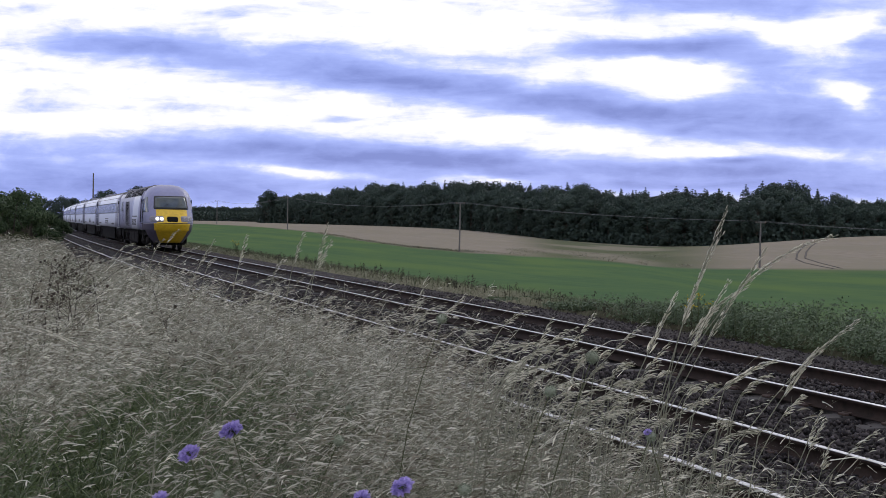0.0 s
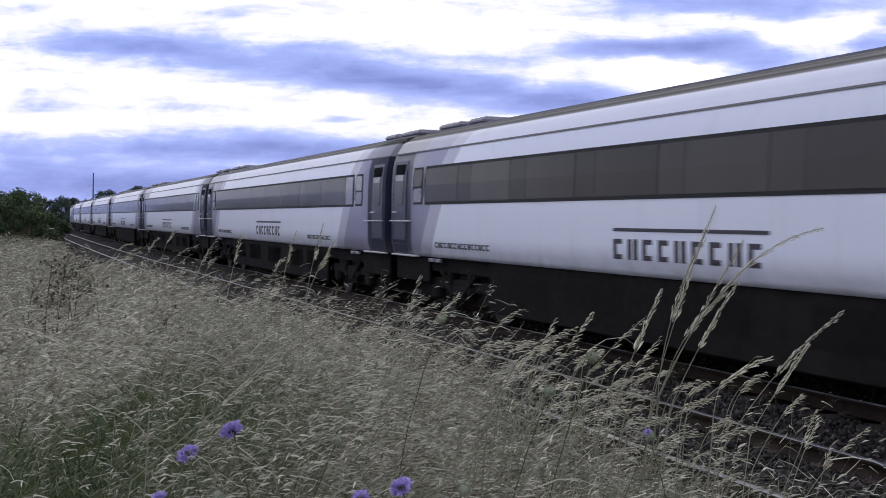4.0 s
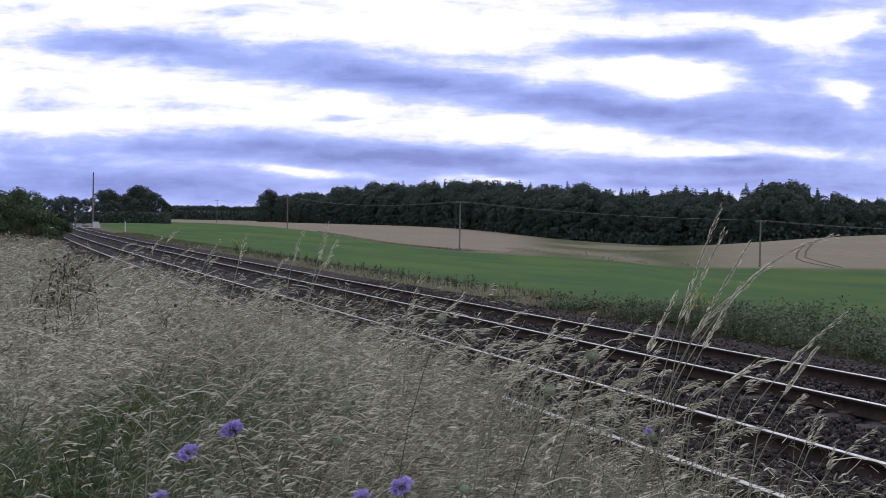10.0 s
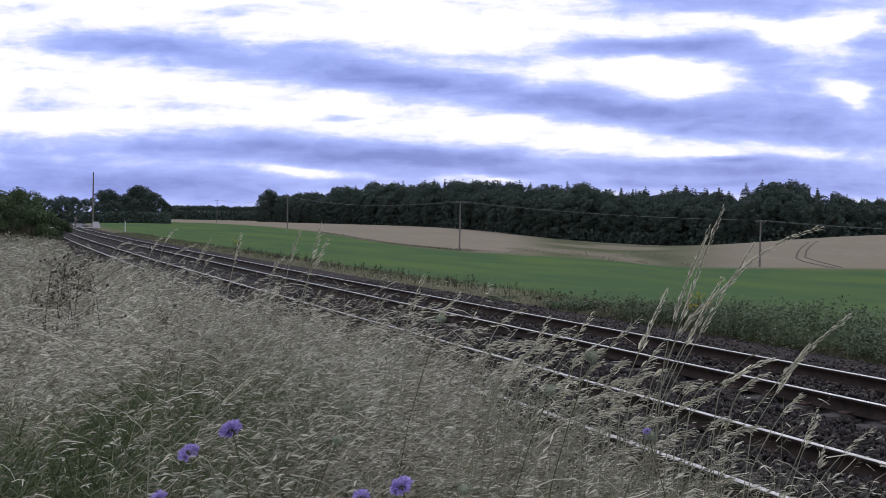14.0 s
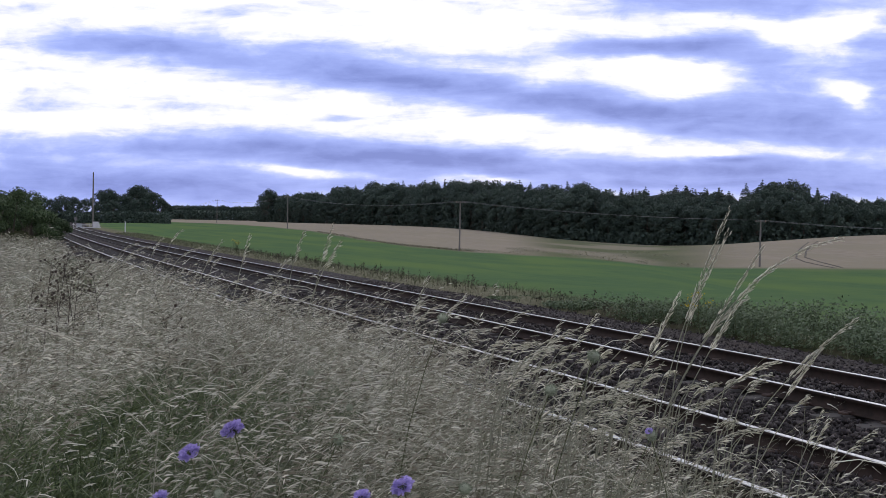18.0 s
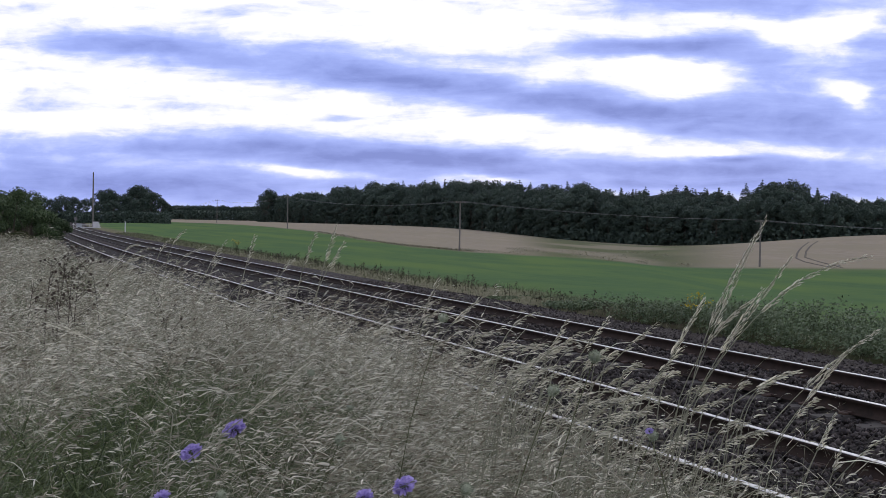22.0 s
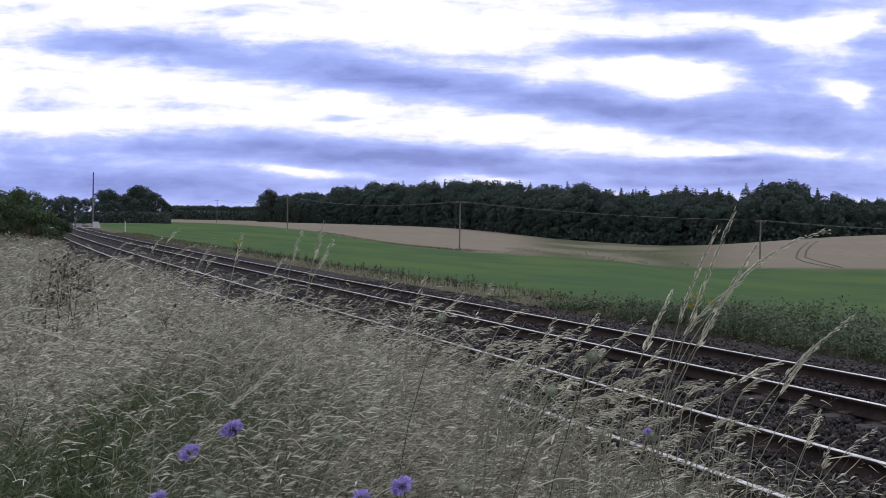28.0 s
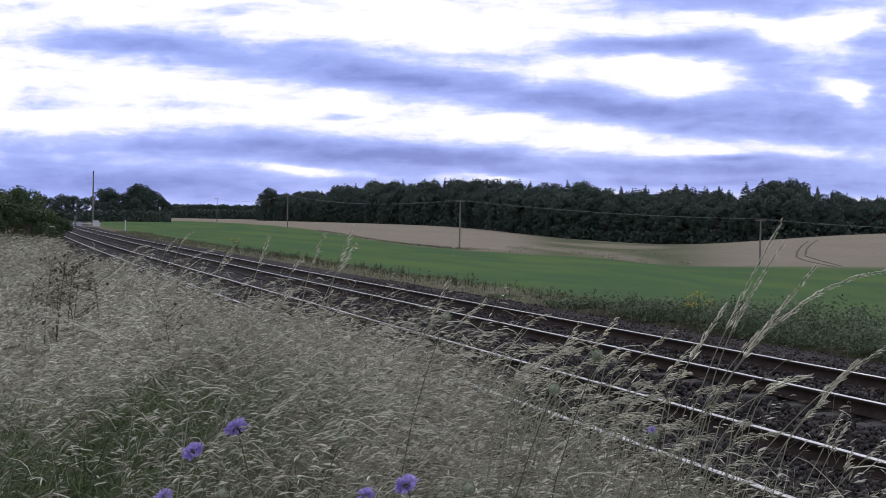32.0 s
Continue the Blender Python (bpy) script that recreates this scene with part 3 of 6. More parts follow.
def side_panel(x0, x1, z0, z1, out, side, lift=0.0, thick=0.02, slant=0.0, nz=4, bm=None, round_ends=0.0):
    """A thin curved plate lying on the body side."""
    bm = bm or bmesh.new()
    grid = []
    for i in range(nz + 1):
        z = z0 + (z1 - z0) * i / nz
        w = half_width(z, lift)
        dx = slant * (z - z0)
        e = round_ends if i in (0, nz) else 0.0
        grid.append([bm.verts.new((x, side * (w + o), z)) for x, o in ((x0 + dx + e, out), (x1 + dx - e, out), (x1 + dx - e, out - thick), (x0 + dx + e, out - thick))])
    for a, b in zip(grid, grid[1:]):
        for j in range(4):
            k = (j + 1) % 4
            bm.faces.new((a[j], a[k], b[k], b[j]))
    bm.faces.new(grid[0])
    bm.faces.new(list(reversed(grid[-1])))
    bmesh.ops.recalc_face_normals(bm, faces=bm.faces)
    return bm


def wheel_mesh(r):
    bm = bmesh.new()
    for y0, y1, q in ((-0.065, 0.065, r), (0.065, 0.095, r + 0.028), (-0.09, -0.065, r * 0.45)):
        tube(bm, (0, y0, 0), (0, y1, 0), q, n=28)
    return bm


def build_bogie(root, cx, r=0.457, base=2.6):
    frame_bm = bmesh.new()
    for s in (-1, 1):
        box(frame_bm, cx, s * 1.02, 0.62, base + 0.9, 0.14, 0.20, 0.03)
        box(frame_bm, cx, s * 1.04, 0.48, 0.9, 0.18, 0.22, 0.03)
        for e in (-1, 1):
            box(frame_bm, cx + e * base / 2, s * 1.03, r, 0.34, 0.20, 0.30, 0.05)
            tube(frame_bm, (cx + e * 0.5, s * 1.06, 0.5), (cx + e * 0.5, s * 1.06, 0.95), 0.11, n=12)
            tube(frame_bm, (cx + e * 0.25, s * 1.14, 0.45), (cx + e * 0.85, s * 1.14, 0.85), 0.045, n=8)
    box(frame_bm, cx, 0, 0.75, 0.7, 2.0, 0.2, 0.03)
    bogie = part("bogie", frame_bm, BOGIE, root, "grimy black bogie frame with springs")
    for e in (-1, 1):
        for s in (-1, 1):
            bm = wheel_mesh(r)
            bmesh.ops.transform(bm, matrix=Matrix.Translation((cx + e * base / 2, s * 0.75, r)) @ Matrix.Diagonal((1, -s, 1, 1)), verts=bm.verts)
            bmesh.ops.recalc_face_normals(bm, faces=bm.faces)
            part("wheel", bm, WHEEL, bogie, "steel wheel with bright tread")


def bars(root, side, x0, x1, z0, z1, material, count, lift=0.0, name="wordmark", solid=0.62):
    """Plain bars in the place of lettering."""
    bm = bmesh.new()
    w = (x1 - x0) / count

    def plate(p, q, lo, hi):
        if side > 0:
            p, q = x0 + x1 - q, x0 + x1 - p
        side_panel(p, q, lo, hi, 0.006, side, lift, 0.004, nz=2, bm=bm)

    for i in range(count):
        a = x0 + w * i
        if name == "wordmark" and i:
            part("wordmark_bar", bm, material, root, "dark bar in place of a letter")
            bm = bmesh.new()
        if i % 3 == 1:
            plate(a, a + w * 0.26, z0, z1)
            plate(a + w * 0.40, a + w * solid + w * 0.05, z0, z1)
        else:
            plate(a, a + w * 0.24, z0, z1)
            plate(a + w * 0.24, a + w * solid, z1 - (z1 - z0) * 0.24, z1)
            plate(a + w * 0.24, a + w * solid, z0, z0 + (z1 - z0) * 0.24)
    if name == "wordmark":
        part("wordmark_bar", bm, material, root, "dark bar in place of a letter")
    else:
        part(name, bm, material, root, "row of dark bars in place of lettering")["kind"] = "stuff"


def build_coach(leading=False):
    label = "white railway coach with dark window band and one silver end" if leading else "white and silver railway coach with dark window band and navy ends"
    root = thing("passenger_coach", label, "railway coach", "coaches of the train")
    part("body", shell(-11.28, 11.28, 0.0), LEAD_PAINT if leading else COACH_PAINT, root, smooth=False)
    for s in (-1, 1):
        band = part("window_band", side_panel(-9.30, 8.96, 2.12, 2.86, 0.010, s, nz=4, round_ends=0.05), RUBBER, root, "black window surround")
        x, n = -9.22, 8
        w = (8.88 + 9.22) / n
        for i in range(n):
            a = x + i * w
            part("window_pane", side_panel(a + 0.008, a + w * 0.73, 2.17, 2.81, 0.016, s, nz=4, round_ends=0.01), GLASS, band, "dark tinted glass")
            part("window_pane", side_panel(a + w * 0.737, a + w - 0.006, 2.17, 2.81, 0.014, s, nz=4), FROST if i == n - 1 else GLASS, band, "pale frosted glass" if i == n - 1 else "dark tinted glass over a pillar")
        for a, b in ((-9.96, -9.38), (9.07, 9.66)):
            fr = part("small_window", side_panel(a, b, 2.13, 2.85, 0.008, s, nz=4, round_ends=0.04), RUBBER, root, "small window by the vestibule")
            part("window_pane", side_panel(a + 0.05, b - 0.05, 2.17, 2.44, 0.014, s, nz=2, round_ends=0.04), FROST, fr, "pale frosted glass")
            part("window_pane", side_panel(a + 0.05, b - 0.05, 2.48, 2.81, 0.014, s, nz=2, round_ends=0.04), FROST if a > 0 else GLASS, fr)
        for a in (-11.12, 10.36):
            door = part("door", side_panel(a, a + 0.76, 1.16, 3.02, 0.012, s, nz=7), PALE if leading and a > 0 else plain_navy(), root, "silver slam door with drop window" if leading and a > 0 else "navy slam door with drop window")
            part("door_window", side_panel(a + 0.12, a + 0.62, 2.12, 2.80, 0.020, s, nz=3, round_ends=0.05), GLASS, door)
            part("drop_light", side_panel(a + 0.10, a + 0.64, 2.74, 2.95, 0.022, s, nz=2), BLACK, door, "black open drop-light")
            part("door_light", side_panel(a + 0.14, a + 0.60, 2.62, 2.74, 0.026, s, nz=1), FROST, door, "pale drop-light rim")
            bm = bmesh.new()
            tube(bm, (a + 0.06, s * 1.415, 1.98), (a + 0.30, s * 1.415, 1.98), 0.018, n=6)
            part("door_handle", bm, RAILING, door, "pale metal handle")
            bm = side_panel(a - 0.02, a, 1.16, 3.02, 0.016, s, nz=7)
            part("door_joint", bm, RUBBER, door, "black door joint")
        for e in (-1, 1):
            bm = bmesh.new()
            tube(bm, (e * 9.95, s * 1.43, 1.80), (e * 11.2, s * 1.43, 1.80), 0.014, n=6)
            for q in (10.0, 10.6, 11.15):
                tube(bm, (e * q, s * 1.34, 1.80), (e * q, s * 1.43, 1.80), 0.012, n=6)
            part("handrail", bm, RAILING, root, "pale horizontal handrail")
            bm = bmesh.new()
            box(bm, e * 10.5, s * 1.31, 1.115, 1.5, 0.10, 0.035, 0.01)
            part("step_board", bm, RAILING, root, "pale step board under the door")
            bm = bmesh.new()
            for q in (0.0, 0.35):
                box(bm, e * (8.7 + q), s * 1.28, 1.06, 0.26, 0.06, 0.07, 0.01)
            part("lamp_bracket", bm, FROST, root, "small pale bracket under the body")
        bars(root, s, -1.9, 1.5, 1.33, 1.60, INK, 9)
        part("wordmark_line", side_panel(-1.9, 1.5, 1.70, 1.745, 0.006, s, nz=1, thick=0.004), INK, root)
        bars(root, s, -8.7, -6.1, 1.31, 1.41, INK, 16, name="lettering_strip", solid=0.75)
        bars(root, s, 4.6, 6.95, 1.31, 1.41, INK, 16, name="lettering_strip", solid=0.75)
        part("roof_seam", side_panel(-11.25, 11.25, 3.16, 3.19, 0.012, s, nz=1), DUCT, root, "grey rain gutter")
        part("skirt", side_panel_flat(-6.3, 6.3, 0.26, 1.13, s, 1.22), UNDER, root, "black underframe skirt")
        for e in (-1, 1):
            part("skirt", side_panel_flat(e * 10.3 - 0.95, e * 10.3 + 0.95, 0.62, 1.13, s, 1.20), UNDER, root, "black underframe skirt")
        for q in (-4.9, -2.6, 0.2, 2.9, 5.0):
            bm = bmesh.new()
            box(bm, q, s * 1.235, 0.76, 1.7, 0.03, 0.50, 0.012)
            part("equipment_cover", bm, BOGIE, root, "dirty equipment box cover")
    bm = bmesh.new()
    box(bm, 0, 0, 0.98, 22.2, 2.3, 0.26)
    box(bm, 0, 0, 0.62, 21.0, 1.9, 0.66)
    part("underframe", bm, UNDER, root, "black underframe")
    for e in (-1, 1):
        bm = bmesh.new()
        for i in range(5):
            box(bm, e * (11.29 + 0.045 * i), 0, 2.25, 0.035, 1.15 if i % 2 else 1.05, 2.05 if i % 2 else 1.95, 0.01)
        part("gangway_bellows", bm, RUBBER, root, "black folded gangway")
        build_bogie(root, e * 8.0)
        for q, wd in ((10.3, 1.2), (8.9, 0.8)):
            bm = bmesh.new()
            box(bm, e * q, 0, 3.74, wd, 1.0, 0.13, 0.05)
            vent = part("roof_vent", bm, STRAP, root, "low grey roof vent")
            for k in (-1, 0, 1):
                bm = bmesh.new()
                box(bm, e * q + k * wd * 0.28, 0, 3.815, wd * 0.12, 0.8, 0.025, 0.008)
                part("vent_slat", bm, SLAT, vent, "pale slat")
    for y in (-0.55, -0.25, 0.25, 0.55):
        bm = bmesh.new()
        box(bm, 0, y, 3.70 - 0.13 * y * y, 22.0, 0.035, 0.035)
        part("roof_rib", bm, STRAP, root, "grey roof rib")
    return root


_navy = []


def plain_navy():
    if not _navy:
        _navy.append(plain("door_navy", (0.032, 0.036, 0.07), 0.35, grain=8, vary=0.15, dirt=0.2))
    return _navy[0]


def side_panel_flat(x0, x1, z0, z1, side, y):
    bm = bmesh.new()
    box(bm, (x0 + x1) / 2, side * y, (z0 + z1) / 2, x1 - x0, 0.06, z1 - z0, 0.02)
    return bm


# nose of the power car: foremost point and fullness by height
NOSE = [(0.42, 16.85, 0.84), (0.80, 17.32, 1.13), (1.13, 17.68, 1.30), (1.50, 17.86, 1.355), (1.56, 17.84, 1.355), (1.90, 17.55, 1.365), (2.30, 17.16, 1.355),
        (2.70, 16.80, 1.335), (3.05, 16.46, 1.285), (3.29, 16.12, 1.19), (3.52, 15.66, 0.98), (3.67, 15.20, 0.66), (3.74, 14.75, 0.30)]


def nose_row(z):
    for (a, xa, wa), (b, xb, wb) in zip(NOSE, NOSE[1:]):
        if z <= b:
            t = max(0.0, (z - a) / (b - a))
            return xa + (xb - xa) * t, wa + (wb - wa) * t
    return NOSE[-1][1:]


def nose_x(y, z, n=3.4):
    xf, w = nose_row(z)
    xs = 14.5
    return xs + (xf - xs) * max(0.0, 1 - (abs(y) / w) ** n) ** (1 / n)


def nose_y(x, z, n=3.4):
    xf, w = nose_row(z)
    xs = 14.5
    return w * max(0.0, 1 - (max(0.0, x - xs) / (xf - xs)) ** n) ** (1 / n)


def nose_shell(zs, colour):
    bm = bmesh.new()
    K, n = 120, 3.4
    rows = []
    for z in zs:
        xf, w = nose_row(z)
        xs = 14.5
        row = []
        side = math.pi / 2 if z >= 1.129 else math.acos((1.25 / (xf - xs)) ** (n / 2))
        for i in range(K + 1):
            th = -side + 2 * side * i / K
            c, q = max(0.0, math.cos(th)), math.sin(th)
            row.append(bm.verts.new((xs + (xf - xs) * c ** (2 / n), w * math.copysign(abs(q) ** (2 / n), q), z)))
        rows.append(row)
    for a, b in zip(rows, rows[1:]):
        for j in range(K):
            f = bm.faces.new((a[j], a[j + 1], b[j + 1], b[j]))
            f.material_index = colour(f.calc_center_median(), abs((2 * j + 1) / K - 1) * side)
            f.smooth = True
    bm.faces.new(rows[-1])
    bm.faces.new(list(reversed(rows[0])))
    bmesh.ops.recalc_face_normals(bm, faces=bm.faces)
    return bm


def nose_patch(y0, y1, z0, z1, out, ny=10, nz=6, taper=0.0, oval=False):
    """A plate on the front of the nose."""
    bm = bmesh.new()
    rows = []
    for i in range(nz + 1):
        t = i / nz
        z = z0 + (z1 - z0) * t
        c, h = (y0 + y1) / 2, (y1 - y0) / 2 - taper * t
        if oval:
            h *= math.sqrt(max(0.02, 1 - (2 * t - 1) ** 2))
        elif i in (0, nz):
            h -= 0.05
        rows.append([bm.verts.new((nose_x(c + h * (2 * j / ny - 1), z) + out, c + h * (2 * j / ny - 1), z + out * 0.5)) for j in range(ny + 1)])
    for a, b in zip(rows, rows[1:]):
        for j in range(ny):
            f = bm.faces.new((a[j], a[j + 1], b[j + 1], b[j]))
            f.smooth = True
    r = bmesh.ops.extrude_face_region(bm, geom=bm.faces[:])
    bmesh.ops.translate(bm, vec=(-0.03, 0, -0.01), verts=[v for v in r["geom"] if isinstance(v, bmesh.types.BMVert)])
    bmesh.ops.recalc_face_normals(bm, faces=bm.faces)
    return bm


def cab_side(xa, xb, za, zb, out, side, lean=0.0, n=8):
    bm = bmesh.new()
    rows = []
    for i in range(n + 1):
        z = za + (zb - za) * i / n
        b = xb - lean * i / n
        rows.append([bm.verts.new((xa + (b - xa) * j / 6, side * (nose_y(xa + (b - xa) * j / 6, z) + out), z)) for j in range(7)])
    for a, b in zip(rows, rows[1:]):
        for j in range(6):
            bm.faces.new((a[j], a[j + 1], b[j + 1], b[j]))
    r = bmesh.ops.extrude_face_region(bm, geom=bm.faces[:])
    bmesh.ops.translate(bm, vec=(0, -side * 0.03, 0), verts=[v for v in r["geom"] if isinstance(v, bmesh.types.BMVert)])
    bmesh.ops.recalc_face_normals(bm, faces=bm.faces)
    return bm


def build_power_car(rear=False):
    label = "plain silver diesel power car with thin plum stripe" if rear else "lilac-silver diesel power car with yellow sloping nose"
    root = thing("power_car", label, "locomotive", "power cars of the train")
    paint, cab = (REAR_PAINT, PALE) if rear else (CAR_PAINT, LILAC)
    lift = 0.03
    part("body", shell(0.25, 14.5, lift), paint, root)
    zs = [1.53, 1.56, 1.62, 1.7, 1.9, 2.1, 2.3, 2.5, 2.7, 2.9, 3.05, 3.15, 3.25, 3.35, 3.45, 3.53, 3.60, 3.66, 3.71, 3.74]
    low = 1 if rear else 2

    def colour(c, turn):
        # turn: angle round the front, from the middle
        if c.z < 1.5:
            return 0 if turn < 0.62 else low
        if c.z < 2.32 and turn < 0.47:
            return 0
        return 1

    part("nose", nose_shell(zs, colour), [YELLOW, cab, PURPLE], root, "sloping cab nose with yellow warning panel")
    part("front_apron", nose_shell([0.42, 0.55, 0.7, 0.85, 1.0, 1.126, 1.13, 1.25, 1.35, 1.45, 1.51], colour), [YELLOW, cab, PURPLE], root, "yellow and grey front apron")
    part("nose_edge", nose_patch(-1.25, 1.25, 1.515, 1.545, 0.012, 24, 1), RUBBER, root, "dark joint across the nose")
    rim = part("windscreen", nose_patch(-0.96, 0.96, 2.30, 3.06, 0.012, 24, 8, 0.08), RUBBER, root, "black-rimmed windscreen")
    part("windscreen_glass", nose_patch(-0.88, 0.88, 2.37, 2.99, 0.022, 22, 8, 0.07), SCREEN, rim, "dark greenish windscreen glass")
    for a, b in ((-0.5, -0.15), (0.25, 0.6)):
        bm = bmesh.new()
        za, zb = 2.40, 2.62
        tube(bm, (nose_x(a, za) + 0.05, a, za), (nose_x(b, zb) + 0.05, b, zb), 0.012, n=6)
        part("wiper", bm, RUBBER, rim, "black wiper")
    for s in (-1, 1):
        cl = part("lamp_panel", nose_patch(min(s * 0.46, s * 1.18), max(s * 0.46, s * 1.18), 1.60, 1.93, 0.008, 14, 4), LAMP_BACK, root, "grey lamp cluster panel")
        for i, y in enumerate((0.58, 0.81, 1.04)):
            lit = s < 0 and i < 2 and not rear
            part("headlamp" if lit else "lamp", nose_patch(s * y - 0.095, s * y + 0.095, 1.665, 1.865, 0.02, 8, 8, oval=True), LAMP_ON if lit else LAMP_OFF, cl,
                 "lit white headlamp" if lit else "unlit lamp lens")
    part("coupler_hatch", nose_patch(-0.30, 0.30, 1.61, 1.90, 0.014, 6, 4), BLACK, root, "black recess between the lamps")
    for s in (-1, 1):
        part("cab_window", cab_side(15.45, 16.60, 2.14, 2.98, 0.010, s, 0.68), SCREEN, root, "dark wedge-shaped cab side window")
        door = part("cab_door", cab_side(14.55, 15.25, 1.52, 2.95, 0.008, s), cab, root, "cab door")
        for q in (14.42, 15.32):
            bm = bmesh.new()
            tube(bm, (q, s * (nose_y(q, 2.0) + 0.05), 1.55), (q, s * (nose_y(q, 2.8) + 0.05), 2.9), 0.022, n=8)
            part("grab_rail", bm, RUBBER, door, "black vertical grab rail")
        part("door_window", cab_side(14.68, 15.12, 2.25, 2.85, 0.016, s), SCREEN, door)
        bm = bmesh.new()
        box(bm, 14.9, s * 1.37, 1.48, 0.85, 0.05, 0.03)
        part("door_step", bm, RUBBER, door)
        # side radiator grille
        grille = part("side_grille", side_panel(4.42, 7.36, 1.28, 2.85, 0.010, s, lift, nz=6), plain_grille(), root, "louvred radiator grille")
        part("grille_core", side_panel(5.03, 6.72, 1.30, 2.83, 0.014, s, lift, nz=6), BLACK, grille, "black open grille centre")
        for i in range(24):
            z = 1.30 + i * 1.53 / 23
            part("grille_slat", side_panel(4.42, 7.36, z - 0.007, z + 0.007, 0.026, s, lift, nz=1, thick=0.02), SLAT, grille)
        # roof louvres
        vent = part("roof_louvre", side_panel(3.44, 14.1, 3.10, 3.56, 0.010, s, lift, nz=6), BLACK, root, "black louvred roof edge")
        for i in range(6):
            z = 3.12 + i * 0.084
            part("louvre_slat", side_panel(3.44, 14.1, z, z + 0.009, 0.026, s, lift, nz=1, thick=0.02), SLAT, vent)
        for q in (3.5, 4.25, 4.75, 7.0, 7.55) if not rear else (3.5, 6.6, 7.2):
            part("roof_strap", side_panel(q, q + 0.14, 3.08, 3.60, 0.032, s, lift, nz=6, thick=0.03), STRAP, vent)
        # luggage doors
        for a, b in ((1.35, 2.35), ):
            win = part("van_window", side_panel(a, b, 2.25, 2.80, 0.008, s, lift, nz=3), VAN_GLASS, root, "greenish grey van window")
            part("shutter", side_panel(a + 0.42, b - 0.22, 2.28, 2.78, 0.014, s, lift, nz=3), DUCT, win, "darker blind behind the glass")
            part("window_rim", side_panel(a - 0.02, b + 0.02, 2.80, 2.825, 0.014, s, lift, nz=1), RUBBER, win, "black upper rim")
            part("body_seam", side_panel(0.3, 1.9, 1.93, 1.95, 0.006, s, lift, nz=1, thick=0.004), INK, root, "thin dark seam")
        for q in (2.45, 3.05):
            part("door_joint", side_panel(q, q + 0.035, 1.55, 2.90, 0.008, s, lift, nz=4, thick=0.006), RUBBER, root, "black door joint")
        for q in (1.28, 2.2):
            bm = bmesh.new()
            box(bm, q, s * 1.39, 2.3, 0.12, 0.03, 0.14, 0.01)
            part("door_latch", bm, FROST, root, "small pale latch")
        for q in (3.25, 3.62):
            bm = bmesh.new()
            box(bm, q, s * 1.29, 1.10, 0.28, 0.05, 0.08, 0.01)
            part("lamp_bracket", bm, FROST, root, "small pale bracket under the body")
        if rear:
            bars(root, s, 9.0, 12.4, 1.42, 1.74, PLUM, 9, lift)
        else:
            bars(root, s, 8.95, 11.5, 1.38, 1.72, INK, 9, lift)
            part("wordmark_line", side_panel(8.95, 11.9, 1.87, 1.93, 0.006, s, lift, nz=1, thick=0.004), INK, root)
        part("sole_bar", side_panel_flat(0.4, 15.4, 1.06, 1.125, s, 1.27), UNDER, root, "black sole bar")
        for a, b, z0 in ((5.9, 11.2, 0.30), (0.5, 1.6, 0.55)):
            part("skirt", side_panel_flat(a, b, z0, 1.08, s, 1.18), UNDER, root, "black underframe skirt")
        for q, wd in ((6.8, 1.3), (8.4, 1.6), (10.2, 1.5)):
            bm = bmesh.new()
            box(bm, q, s * 1.20, 0.68, wd, 0.06, 0.55, 0.02)
            part("tank_cover", bm, BOGIE, root, "dirty tank cover")
    bm = bmesh.new()
    box(bm, 8.0, 0, 0.97, 15.0, 2.3, 0.28)
    box(bm, 8.0, 0, 0.62, 15.4, 1.9, 0.66)
    part("underframe", bm, UNDER, root, "black underframe")
    build_bogie(root, 3.75, 0.51)
    build_bogie(root, 13.9, 0.51)
    bm = bmesh.new()
    box(bm, 8.5, 0, 3.70 if not rear else 3.68, 8.6, 1.1, 0.09, 0.03)
    part("roof_deck", bm, DUCT, root, "dark roof deck")
    for q in (5.2, 6.8, 8.6, 10.6, 12.2) if not rear else ():
        bm = bmesh.new()
        box(bm, q, 0, 3.74, 1.0, 0.9, 0.07, 0.03)
        part("roof_hatch", bm, DUCT, root, "dark roof hatch")
    bm = bmesh.new()
    for i in range(5):
        box(bm, 0.02 + 0.045 * i, 0, 2.25, 0.035, 1.15 if i % 2 else 1.05, 2.05 if i % 2 else 1.95, 0.01)
    part("gangway_bellows", bm, RUBBER, root, "black folded gangway")
    return root


_grille = []


def plain_grille():
    if not _grille:
        _grille.append(plain("grille_back", (0.17, 0.165, 0.205), 0.6, grain=14, vary=0.2))
    return _grille[0]


# where the coupling behind the leading power car stands, second by second
RUN = [(0, -84.0), (1, -50.4), (2, -18.7), (3, 12.9), (5.5, 94.3), (6, 110.0), (7, 142.5), (8, 175.1), (9, 208.0)]
SPEED = 32.5
front_car = build_power_car()
rear_car = build_power_car(True)
coach = build_coach()
coaches = [build_coach(True), coach] + [copy_thing(coach, Matrix.Identity(4)) for _ in range(7)]


def on_line(x, back=False):
    """Pose of a vehicle whose origin stands at x on the far track."""
    ang = math.degrees(math.atan(2 * BEND * min(x, 0)))
    return pose(x, FAR_Y + bend(x), FAR_RISE, 0, 0, ang + (180 if back else 0))


def train_rows(offset, back=False):
    ts = [0, 1, 2, 3, 4, 5, 6, 7, 8, 9, 10, 11, 12, 14, 17, 20, 24, 28, 32]
    return [(t, on_line((along(RUN, t) if t < 9 else RUN[-1][1] + SPEED * (t - 9)) + offset, back)) for t in ts]
